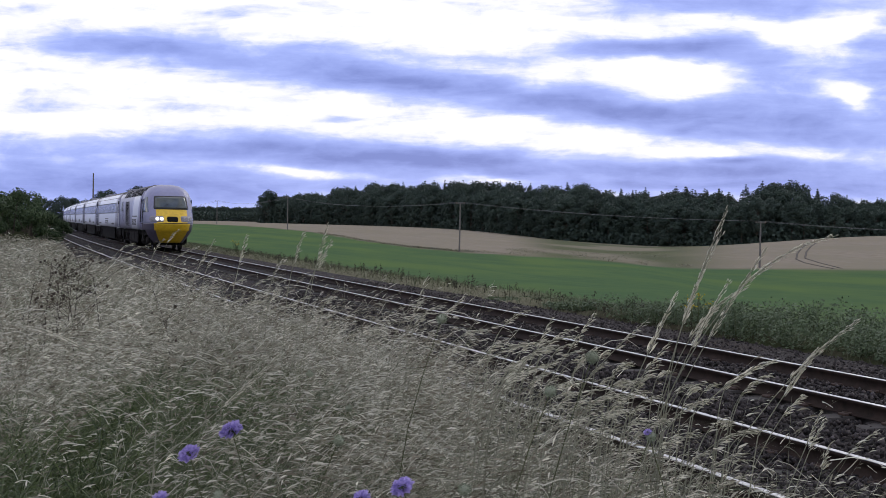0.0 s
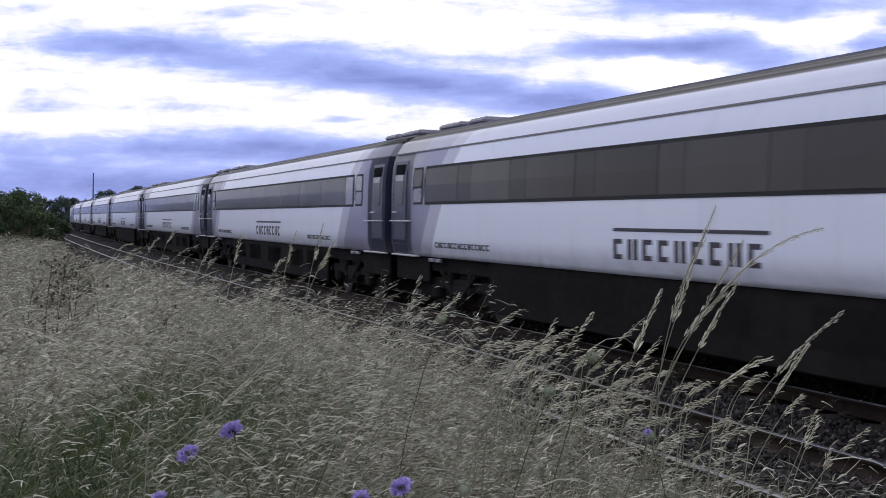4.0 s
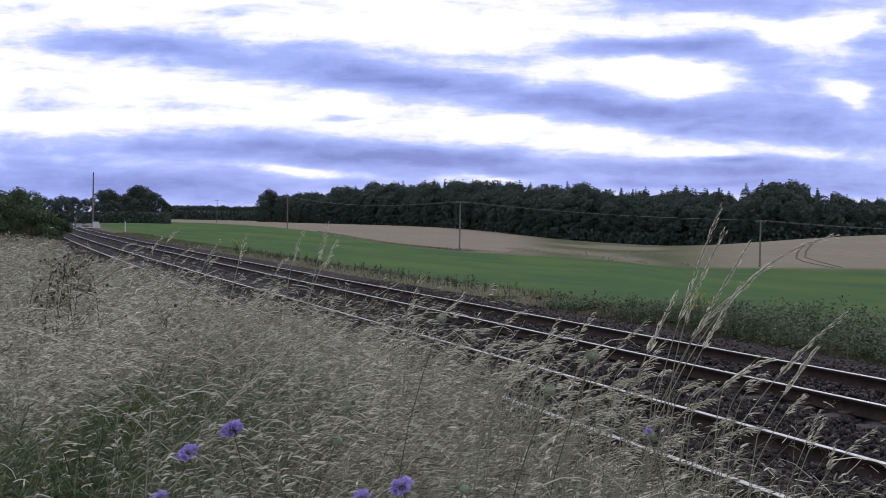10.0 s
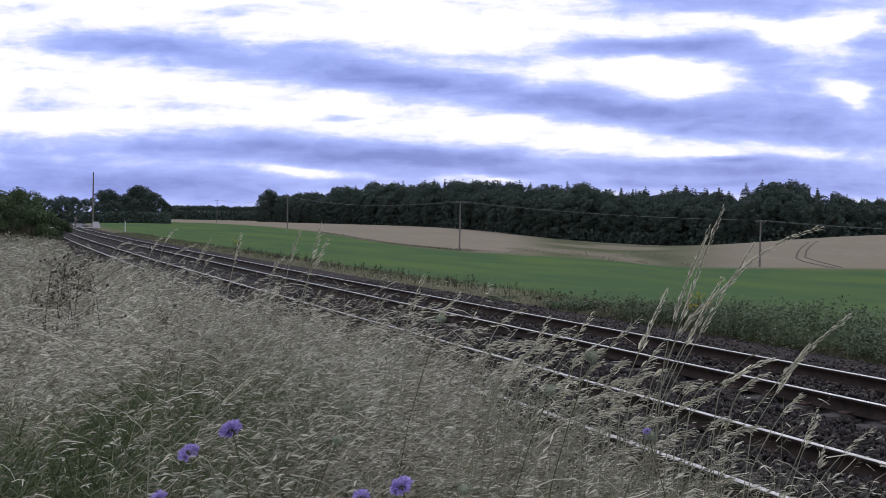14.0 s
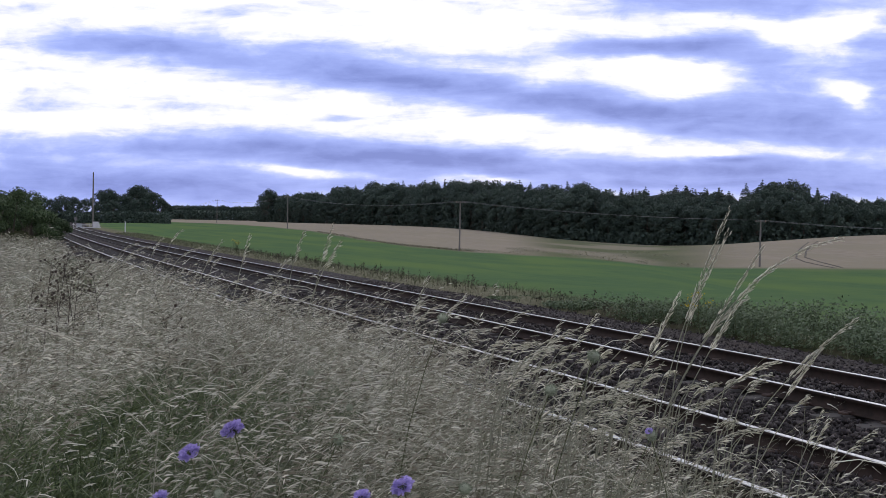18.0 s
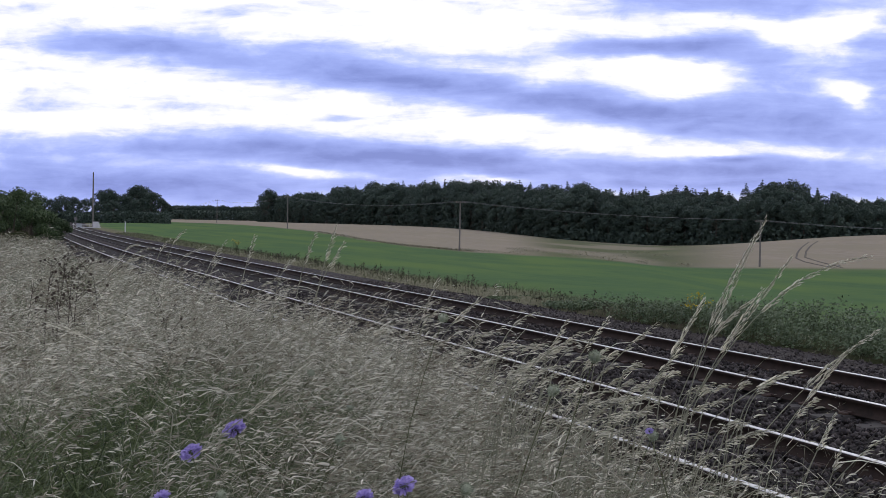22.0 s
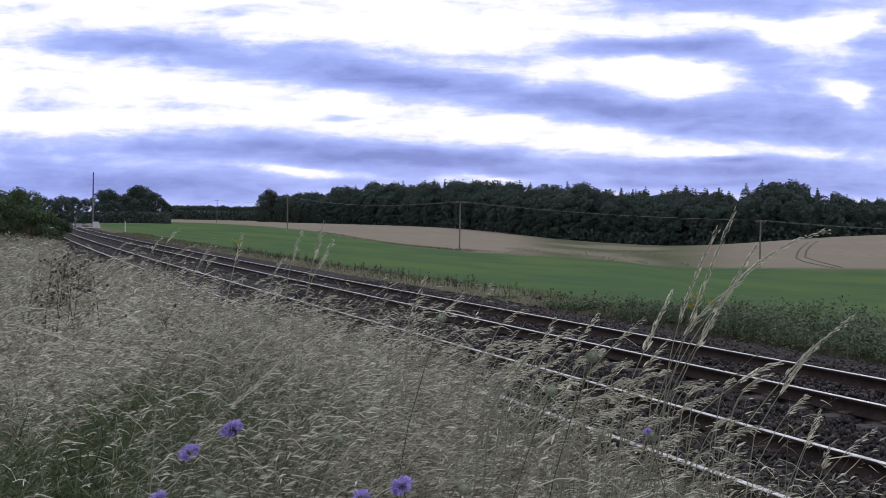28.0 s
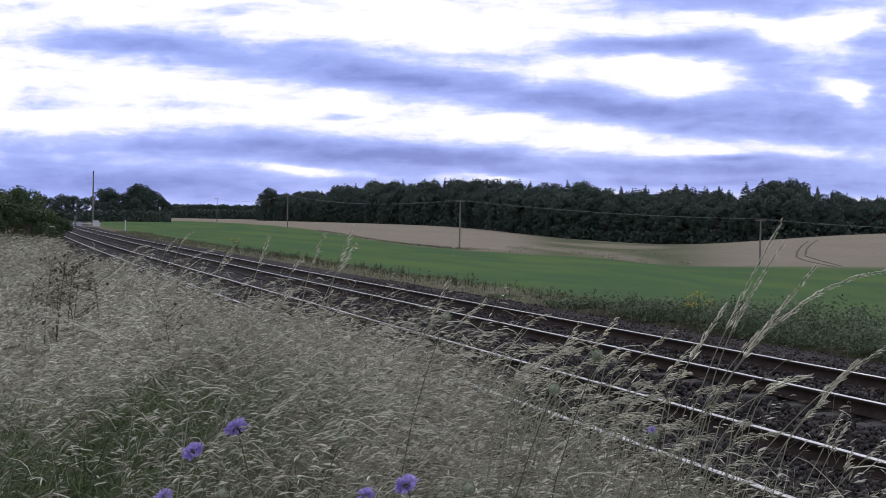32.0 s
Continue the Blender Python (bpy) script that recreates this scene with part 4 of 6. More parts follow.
# ---------------------------------------------------------------- trees
BARK = plain("bark", (0.085, 0.070, 0.055), 0.95, grain=8, vary=0.4)
# leaf and needle colours lifted and blued to carry the distance haze
WOODLEAF = leafy("hazed_woodland_leaf", (0.042, 0.062, 0.052), (0.062, 0.090, 0.068), 0.12)
PINELEAF = leafy("hazed_pine_needles", (0.032, 0.050, 0.043), (0.050, 0.075, 0.060), 0.10)
HEDGELEAF = leafy("hedge_leaf", (0.028, 0.050, 0.022), (0.088, 0.126, 0.056), 0.2)


def quads(centres, sizes, rng, flat=0.0, aspect=0.7, facing=None, stray=0.45):
    """Small four-cornered leaves at random tilts, or turned outwards along facing with some stray."""
    n = len(centres)
    a = rng.normal(size=(n, 3))
    a[:, 2] *= 1 - flat
    if facing is None:
        other = rng.normal(size=(n, 3))
    else:
        other = facing + rng.normal(size=(n, 3)) * stray
        a = np.cross(a, other)
    a /= np.linalg.norm(a, axis=1, keepdims=True)
    b = np.cross(a, other)
    b /= np.linalg.norm(b, axis=1, keepdims=True)
    s = np.asarray(sizes).reshape(-1, 1)
    c = np.asarray(centres)
    v = np.stack([c - a * s, c - b * s * aspect, c + a * s, c + b * s * aspect], 1).reshape(-1, 3)
    return v, np.arange(4 * n).reshape(-1, 4)


def broadleaf(seed, h, leaves=9000, spread=0.34, leaf=0.24, bare=0.10, lobes_n=30):
    """A tree of rounded leaf clumps on limbs; bare: the share of the height that shows trunk."""
    rng = np.random.default_rng(seed)
    root = thing("tree", "dark green broadleaf tree in the wood edge", "tree", "trees of the wood")
    bm = bmesh.new()
    top = Vector((rng.uniform(-0.5, 0.5), rng.uniform(-0.5, 0.5), h * 0.66))
    tube(bm, (0, 0, -0.4), top * 0.45, h * 0.022, h * 0.016, 8)
    tube(bm, top * 0.45, top, h * 0.016, h * 0.006, 7)
    lobes = []
    for i in range(lobes_n):
        a = i * 2.4 + rng.uniform(-0.5, 0.5)
        t = bare + (0.84 - bare) * (i + rng.uniform(-0.3, 0.3)) / (lobes_n - 1)
        t = max(bare, t)
        s0 = top * min(1.0, t / 0.66 * 0.8)
        rad = h * spread * rng.uniform(0.45, 1.0) * math.sqrt(max(0.06, 1 - ((t - 0.42) / 0.52) ** 2))
        e = Vector((math.cos(a) * rad, math.sin(a) * rad, h * t))
        tube(bm, s0, e, h * 0.008, h * 0.003, 5)
        lobes.append((e, h * rng.uniform(0.075, 0.125)))
    lobes.append((top + Vector((rng.uniform(-0.04, 0.04) * h, 0, h * 0.21)), h * 0.12))
    lobes.append((top + Vector((h * 0.07, -h * 0.05, h * 0.10)), h * 0.15))
    part("trunk", bm, BARK, root)
    pts, out = [], []
    for c, r in lobes:
        n = int(leaves * (r / h / 0.105) ** 2 / len(lobes))
        d = rng.normal(size=(n, 3))
        d /= np.linalg.norm(d, axis=1, keepdims=True)
        bumpy = 1 + 0.16 * np.sin(d @ rng.normal(size=3) * 5 + rng.uniform(0, 6)) + 0.12 * np.sin(d @ rng.normal(size=3) * 9)
        q = d * (r * bumpy[:, None] * rng.uniform(0.72, 1.05, (n, 1)))
        q[:, 2] *= 0.74
        pts.append(q + np.array(c))
        out.append(d)
    pts, out = np.concatenate(pts), np.concatenate(out)
    v, f = quads(pts, rng.uniform(0.6, 1.25, len(pts)) * leaf * h / 16, rng, facing=out)
    raw("crown", v, f, WOODLEAF, root)
    return root


def conifer(seed, h, leaves=4600, reach_at_foot=0.24, foot=0.08):
    rng = np.random.default_rng(seed)
    root = thing("conifer", "dark narrow conifer in the wood", "tree", "trees of the wood")
    bm = bmesh.new()
    tube(bm, (0, 0, -0.4), (0, 0, h * 0.97), h * 0.016, h * 0.002, 7)
    pts, out = [], []
    for k in range(34):
        t = min(0.985, foot + (0.985 - foot) * (k + rng.uniform(-0.7, 0.7)) / 33)
        reach = h * reach_at_foot * (1 - t) ** 0.85 * rng.uniform(0.6, 1.15) + 0.12
        for j in range(6):
            a = rng.uniform(0, 6.28)
            e = Vector((math.cos(a) * reach, math.sin(a) * reach, h * t - reach * rng.uniform(-0.1, 0.5)))
            if k % 3 == 0:
                tube(bm, (0, 0, h * t), e, h * 0.004, h * 0.0015, 4)
            m = int(leaves / 204)
            w = rng.uniform(0.15, 1.0, (m, 1))
            pts.append(np.array((0, 0, h * t)) * (1 - w) + np.array(e) * w + rng.normal(size=(m, 3)) * h * np.array((0.016, 0.016, 0.024)) * (1.1 - t))
            out.append(np.tile((math.cos(a) * 0.7, math.sin(a) * 0.7, 0.7), (m, 1)))
    part("trunk", bm, BARK, root)
    pts = np.concatenate(pts)
    v, f = quads(pts, rng.uniform(0.5, 1.1, len(pts)) * 0.036 * h * np.clip(1.15 - pts[:, 2] / h, 0.25, 1), rng, 0.0, 0.5, np.concatenate(out), 0.35)
    raw("crown", v, f, PINELEAF, root)
    return root


# skyline of the wood: sight line and the height it reaches in the view
SKYLINE = [(440, 352), (475, 341), (500, 350), (510, 343), (560, 345), (600, 334), (650, 327), (700, 326), (800, 321), (870, 320), (950, 325), (1030, 324), (1100, 337),
           (1150, 333), (1190, 326), (1235, 338), (1290, 331), (1340, 323), (1390, 321), (1440, 333), (1490, 346), (1568, 356), (1750, 360)]


def skyline_height(px, depth, row=None):
    level = 396.4 + 0.0192 * (px - 784)
    return EYE.z + (level - (along(SKYLINE, px) - 8.0 if row is None else row)) / FOCAL * depth


def put_tree(kinds, px, depth, h, rng, label=""):
    src = kinds[rng.integers(len(kinds))]
    x, y = spot(px, depth)
    k = h / src["tall"]
    ob = copy_thing(src, pose(x, y, land(x, y) - 0.1, 0, 0, rng.uniform(0, 360)))
    ob.scale = (k * rng.uniform(0.9, 1.15), k * rng.uniform(0.9, 1.15), k)
    if label:
        ob["label"] = label
    return ob


def build_woods():
    rng = np.random.default_rng(11)
    broad, pine = [], []
    for i in range(7):
        t = broadleaf(20 + i, 16.0, spread=(0.34, 0.28, 0.38, 0.25, 0.32, 0.23, 0.30)[i], bare=(0.10, 0.20, 0.12, 0.26, 0.16, 0.30, 0.08)[i])
        t["tall"] = 16.0 * 0.99
        broad.append(t)
    for i in range(4):
        t = conifer(40 + i, 18.0, reach_at_foot=(0.30, 0.24, 0.34, 0.27)[i], foot=(0.08, 0.2, 0.12, 0.25)[i])
        t["tall"] = 18.0
        pine.append(t)
    # two round trees stand clear of the wood's tip
    for q, back, up in ((474, 0, 1.02), (466, 6, 0.86), (484, 10, 0.9)):
        depth = along(WOOD_EDGE, q) + back
        x, y = spot(q, depth)
        put_tree(broad[:3], q, depth, (skyline_height(q, depth) - land(x, y)) * up, rng)
    px = 494.0
    while px < 1720:
        edge = along(WOOD_EDGE, px)
        for row, (back, up) in enumerate(((0, 0.74), (8, 0.88), (18, 0.97), (32, 1.0))):
            q = px + rng.uniform(-5, 5)
            depth = edge + back + rng.uniform(-3, 3)
            x, y = spot(q, depth)
            h = max(5.0, (skyline_height(q, depth) - land(x, y)) * up * rng.uniform(0.90, 1.025))
            spiky = 1110 < q < 1300
            fir = spiky and row > 0 or px > 560 and rng.random() < (0.15, 0.3, 0.45, 0.5)[row]
            put_tree(pine if fir else broad, q, depth, h * (0.95 if spiky and not fir else 0.965 if fir else 1.0), rng)
            if spiky and row > 0:
                put_tree(pine, q + 5, depth + 4, h * rng.uniform(0.86, 0.97), rng)
                put_tree(broad, q - 4, depth + 2, h * 0.92, rng)
        px += 4.4 * FOCAL / edge
    # the clump by the lane and the single trees round it
    for q, d, row in ((88, 400, 350), (108, 405, 343), (128, 415, 346), (150, 410, 349), (178, 420, 334), (190, 410, 332), (205, 425, 341), (226, 410, 340),
                      (243, 405, 325), (256, 412, 328), (268, 400, 337), (283, 395, 347), (294, 400, 356), (60, 420, 352), (100, 380, 356), (200, 385, 352), (240, 385, 350)):
        x, y = spot(q, d)
        put_tree(broad, q, d, skyline_height(q, d, row) - land(x, y), rng, "dark green broadleaf tree beside the lane")
    # distant wood on the skyline
    for i in range(46):
        q, d = 296 + i * 4.0 + rng.uniform(-2, 2), 1180 + rng.uniform(-40, 40)
        x, y = spot(q, d)
        row = 363 if q < 400 else 364
        put_tree(broad, q, d, skyline_height(q, d, row + rng.uniform(-1, 2)) - land(x, y), rng, "distant tree on the horizon")
    for t in broad + pine:      # the first of each kind takes its own place in the wood
        q = 560 + 500 * rng.random() if t in broad else 1130 + 120 * rng.random()
        depth = along(WOOD_EDGE, q) + 28
        x, y = spot(q, depth)
        h = (skyline_height(q, depth) - land(x, y)) * 0.95
        t.matrix_basis = pose(x, y, land(x, y) - 0.1)
        t.scale = (h / t["tall"],) * 3
    # brambles and low growth along the wood's foot
    pts, size = [], []
    for _ in range(17000):
        q = rng.uniform(455, 1720)
        depth = along(WOOD_EDGE, q) + rng.uniform(-5, 6)
        x, y = spot(q, depth)
        pts.append((x, y, land(x, y) + 4.0 * rng.random() ** 1.5))
        size.append(rng.uniform(0.3, 0.8))
    for _ in range(14000):
        q, depth, top = (rng.uniform(70, 302), rng.uniform(378, 392), 3.6) if rng.random() < 0.6 else (rng.uniform(290, 462), rng.uniform(1130, 1150), 9.0)
        x, y = spot(q, depth)
        pts.append((x, y, land(x, y) + top * rng.random() ** 1.3))
        size.append(rng.uniform(0.22, 0.5) if top < 5 else rng.uniform(0.6, 1.2))
    v, f = quads(np.array(pts), np.array(size), rng)
    tagged(raw("undergrowth", v, f, WOODLEAF), "dark brambles and low growth under the trees", "undergrowth", kind="stuff")


build_woods()


def build_bush(px, depth, width, h, seed, count=7000):
    rng = np.random.default_rng(seed)
    x, y = spot(px, depth)
    root = thing("hedge_bush", "dense dark green hedge bush beside the line", "bush", "hedge by the line", at=(x, y, land(x, y) - 0.05))
    lobes = []
    for i in range(12):
        a = rng.uniform(0, 6.28)
        e = Vector((math.cos(a) * width * rng.uniform(0.1, 0.45), math.sin(a) * width * rng.uniform(0.1, 0.45), h * rng.uniform(0.12, 0.86)))
        part("stem", tube(bmesh.new(), (e.x * 0.2, e.y * 0.2, -0.1), e, 0.035, 0.012, 5), BARK, root)
        lobes.append((e, rng.uniform(0.22, 0.36) * width * 0.6))
    pts, out = [], []
    for c, r in lobes:
        n = count // 12
        d = rng.normal(size=(n, 3))
        d /= np.linalg.norm(d, axis=1, keepdims=True)
        q = d * r * rng.uniform(0.5, 1.1, (n, 1))
        q[:, 2] *= 0.8
        pts.append(q + np.array(c))
        out.append(d)
    pts = np.concatenate(pts)
    pts[:, 2] = np.clip(pts[:, 2], 0.03, None)
    v, f = quads(pts, rng.uniform(0.035, 0.085, len(pts)), rng, facing=np.concatenate(out), stray=0.6)
    raw("foliage", v, f, HEDGELEAF, root)


for _i, (_px, _d, _w, _h) in enumerate(((-60, 62, 3.4, 2.6), (-15, 66, 3.2, 2.7), (20, 70, 3.4, 2.9), (52, 76, 3.2, 2.8), (80, 86, 3.0, 2.7), (98, 100, 2.6, 2.6),
                                        (40, 92, 3.4, 2.9), (0, 84, 3.4, 2.9), (-40, 76, 3.5, 2.9))):
    build_bush(_px, _d, _w, _h, 60 + _i)

# ---------------------------------------------------------------- power line
POLEWOOD = plain("weathered_pole", (0.15, 0.138, 0.128), 0.9, grain=12, vary=0.3)
PORCELAIN = plain("insulator", (0.20, 0.13, 0.09), 0.3)
WIRE = plain("wire", (0.17, 0.17, 0.18), 0.5, 0.3)


def tops(px, depth, row):
    x, y = spot(px, depth)
    return x, y, skyline_height(px, depth, row)


POLES = [(257, 640, 364), (383, 457, 354), (508, 335, 348), (813, 215, 357.5), (1345, 190, 391), (1760, 172, 411)]


def build_poles():
    heads = []
    for px, d, row in POLES:
        x, y, zt = tops(px, d, row)
        root = thing("power_pole", "weathered wooden power pole with short crossarm", "utility pole", "poles of the power line", at=(x, y, land(x, y) - 0.3))
        h = zt - land(x, y) + 0.3
        bm = bmesh.new()
        tube(bm, (0, 0, 0), (0, 0, h), 0.17, 0.11, 10)
        part("pole", bm, POLEWOOD, root)
        ax = Vector((0.62, 0.78, 0)) if px < 1600 else Vector((0.5, 0.86, 0))
        bm = bmesh.new()
        a = math.degrees(math.atan2(ax.y, ax.x))
        box(bm, 0, 0, h - 0.18, 1.7, 0.10, 0.12, 0.01, rot=pose(0, 0, 0, 0, 0, a))
        part("crossarm", bm, POLEWOOD, root)
        for k in (-0.75, 0.0, 0.75):
            bm = bmesh.new()
            p = ax * k
            tube(bm, (p.x, p.y, h - 0.12), (p.x, p.y, h + 0.10), 0.05, 0.035, 8)
            part("insulator", bm, PORCELAIN, root, "brown insulator")
        heads.append((Vector((x, y, zt + 0.08)), ax))
    for (a, axa), (b, axb) in zip(heads, heads[1:]):
        root = thing("overhead_wires", "thin grey overhead power wires sagging between poles", "wire", "wires of the power line", at=a)
        for k in (-0.75, 0.75):
            p0, p1 = axa * k, b - a + axb * k
            sag = (b - a).length * 0.012
            line = [p0.lerp(p1, i / 14) - Vector((0, 0, 4 * sag * (i / 14) * (1 - i / 14))) for i in range(15)]
            raw("wire", *strip(line, 0.017, 0.017), WIRE, root)


build_poles()
x, y, zt = tops(163.5, 223, 306)
mast = thing("telegraph_mast", "tall bare wooden post beside the level crossing", "post", at=(x, y, land(x, y) - 0.3))
bm = bmesh.new()
tube(bm, (0, 0, 0), (0.05, 0, zt - land(x, y) + 0.3), 0.17, 0.12, 10)
part("post", bm, POLEWOOD, mast)
bm = bmesh.new()
tube(bm, (0, 0, zt - land(x, y) + 0.3), (0, 0, zt - land(x, y) + 0.42), 0.14, 0.05, 10)
part("cap", bm, DUCT, mast)
# ---------------------------------------------------------------- grasses and flowers of the bank
DRY = leafy("dry_grass", (0.065, 0.066, 0.041), (0.50, 0.495, 0.37), 0.3, 0.7)
HEAD = leafy("grass_seed_head", (0.22, 0.205, 0.15), (0.95, 0.92, 0.77), 0.3, 0.7)
DULL = leafy("faded_seed_head", (0.10, 0.085, 0.058), (0.44, 0.40, 0.31), 0.3, 0.75)
OLD = leafy("withered_blade", (0.045, 0.042, 0.026), (0.40, 0.375, 0.26), 0.3, 0.75)
BLADE = leafy("green_grass_blade", (0.026, 0.042, 0.015), (0.150, 0.190, 0.080), 0.3, 0.6)
STRAW = leafy("bright_straw", (0.44, 0.42, 0.32), (0.95, 0.92, 0.78), 0.3, 0.6)
SWAYING = []
VIEW = stand(0.0)


def place(px, py, depth):
    q = VIEW.to_3x3() @ Vector(((px - 784) / FOCAL, (441 - py) / FOCAL, -1))
    return EYE + q * depth


def ribbons(base, tall, lean, width, turn, segs=4, bow=1.0, nod=0.22):
    """Bent tapering ribbons. base, lean (n, 3); tall, width, turn (n). Returns verts, faces and the ridge points."""
    n = len(base)
    t = np.linspace(0, 1, segs + 1)
    up = np.array((0, 0, 1.0))
    ridge = base[:, None, :] + tall[:, None, None] * (up * (t[None, :, None] - nod * (t ** 3)[None, :, None]) + lean[:, None, :] * (t ** (1.2 + bow))[None, :, None])
    side = np.stack([np.cos(turn), np.sin(turn), 0 * turn], 1)[:, None, :]
    w = (width[:, None] * (1.05 - 0.75 * t)[None, :])[:, :, None]
    v = np.stack([ridge - side * w, ridge + side * w], 2).reshape(-1, 3)
    i = np.arange(n)[:, None] * (2 * (segs + 1)) + np.arange(segs)[None, :] * 2
    f = np.stack([i, i + 1, i + 3, i + 2], -1).reshape(-1, 4)
    return v, f, ridge


def seed_heads(ridge, count, length, wid, rng):
    """Loose nodding panicle at the top of each stem: curved spikelets that stream to leeward and droop."""
    n, k = ridge.shape[0], ridge.shape[1]
    rows = np.arange(n)[:, None]
    q = rng.random((n, count)) ** 0.8
    t = (0.66 + 0.335 * q) * (k - 1)
    i = np.minimum(t.astype(int), k - 2)
    fr = (t - i)[..., None]
    p = ridge[rows, i] * (1 - fr) + ridge[rows, i + 1] * fr
    d = ridge[rows, i + 1] - ridge[rows, i]
    d /= np.linalg.norm(d, axis=-1, keepdims=True) + 1e-9
    lee = np.array(ASIDE) * rng.uniform(0.1, 1.0, (n, count, 1))
    d = d * 0.8 + lee + rng.normal(size=(n, count, 3)) * 0.28
    d /= np.linalg.norm(d, axis=-1, keepdims=True)
    ln = (length * rng.uniform(0.6, 1.5, (n, count)) * (1.25 - 0.6 * q))[..., None]
    droop = np.array((0, 0, -1.0)) * rng.uniform(0.15, 0.75, (n, count, 1)) + np.array(ASIDE) * 0.15
    p = p + d * ln * rng.uniform(0.0, 0.45, (n, count, 1))
    w = np.cross(d, np.array(AHEAD) + rng.normal(size=(n, count, 3)) * 0.45)
    w /= np.linalg.norm(w, axis=-1, keepdims=True) + 1e-9
    wd = ln * 0.080
    mid, far = p + d * ln * 0.45 + droop * ln * 0.10, p + d * ln * 0.75 + droop * ln * 0.30
    tip = p + d * ln + droop * ln * 0.62
    v = np.stack([p, mid + w * wd, mid - w * wd, far + w * wd * 0.7, far - w * wd * 0.7, tip], 2).reshape(-1, 3)
    o = np.arange(n * count)[:, None] * 6
    f = np.concatenate([o + np.array((0, 1, 3, 2)), o + np.array((2, 3, 5, 4))], 1).reshape(-1, 4)
    return v, f


def curls(ridge, count, length, wid, rng):
    """Bent leaf tips and awns that tangle in the upper sward."""
    n, k = ridge.shape[0], ridge.shape[1]
    own = rng.integers(0, n, count)
    t = rng.uniform(0.42, 1.0, count) * (k - 1)
    i = np.minimum(t.astype(int), k - 2)
    fr = (t - i)[:, None]
    p = ridge[own, i] * (1 - fr) + ridge[own, i + 1] * fr + rng.normal(size=(count, 3)) * length * 0.5
    d = rng.normal(size=(count, 3)) * (1, 1, 0.75) + np.array(ASIDE) * 0.6
    d /= np.linalg.norm(d, axis=1, keepdims=True)
    c = np.cross(d, rng.normal(size=(count, 3)))
    c /= np.linalg.norm(c, axis=1, keepdims=True)
    c[:, 2] = np.abs(c[:, 2])
    ln = (length * rng.uniform(0.5, 1.5, count))[:, None]
    s = np.array((0, 0, 1.0)) * wid
    a = np.array(AHEAD) * wid * 0.4
    pts = [p, p + d * ln * 0.33 + c * ln * 0.16, p + d * ln * 0.66 + c * ln * 0.15, p + d * ln * 0.95 - c * ln * 0.06]
    v = np.stack([q for j, e in enumerate(pts) for q in (e - (s + a) * (1.1 - 0.25 * j), e + (s + a) * (1.1 - 0.25 * j))], 1).reshape(-1, 3)
    j = np.arange(count)[:, None] * 8 + np.arange(3)[None, :] * 2
    return v, np.stack([j, j + 1, j + 3, j + 2], -1).reshape(-1, 4)


# the wind on the bank: seconds and sideways push
WIND = [(0, 10), (3, 2), (6, -5), (9, -5), (9.5, 12), (10.5, 8), (11.5, -14), (12.5, -9), (13, -2), (13.5, 9), (14.5, -11), (16.5, 7), (18, 20), (19, 10), (19.5, 16),
        (20.5, 35), (21.5, 39), (22.5, 51), (23, 32), (24.5, 9), (27.5, -11), (28, 8), (29.5, 20), (31, 35), (32, 75)]
WIND_TIMES = [0.5 * i for i in range(65)]


def gust(t, phase):
    return along([(a, b / 520.0) for a, b in WIND], t) + 0.012 * math.sin(2.3 * t + phase) + 0.008 * math.sin(4.1 * t + 2.1 * phase)


def sway_rows(at, amp, phase):
    """Lean to the wind about the foot; amp scales the push."""
    return [(t, Matrix.Translation(at) @ Matrix.Rotation(amp * gust(t, phase), 4, AHEAD)) for t in WIND_TIMES]


def land_np(x, y):
    return np.array([land(a, b) for a, b in zip(x, y)])


# a damp green hollow in the sward, longer than wide
HOLLOW = Vector((*spot(-30, 2.5), 0))


def hollow_at(xy):
    d = xy - np.array(HOLLOW[:2])
    a, b = d @ np.array(AHEAD[:2]), d @ np.array(ASIDE[:2])
    return np.exp(-(((a - 0.5) / 1.75) ** 4 + ((b - 0.06) / 0.31) ** 4))


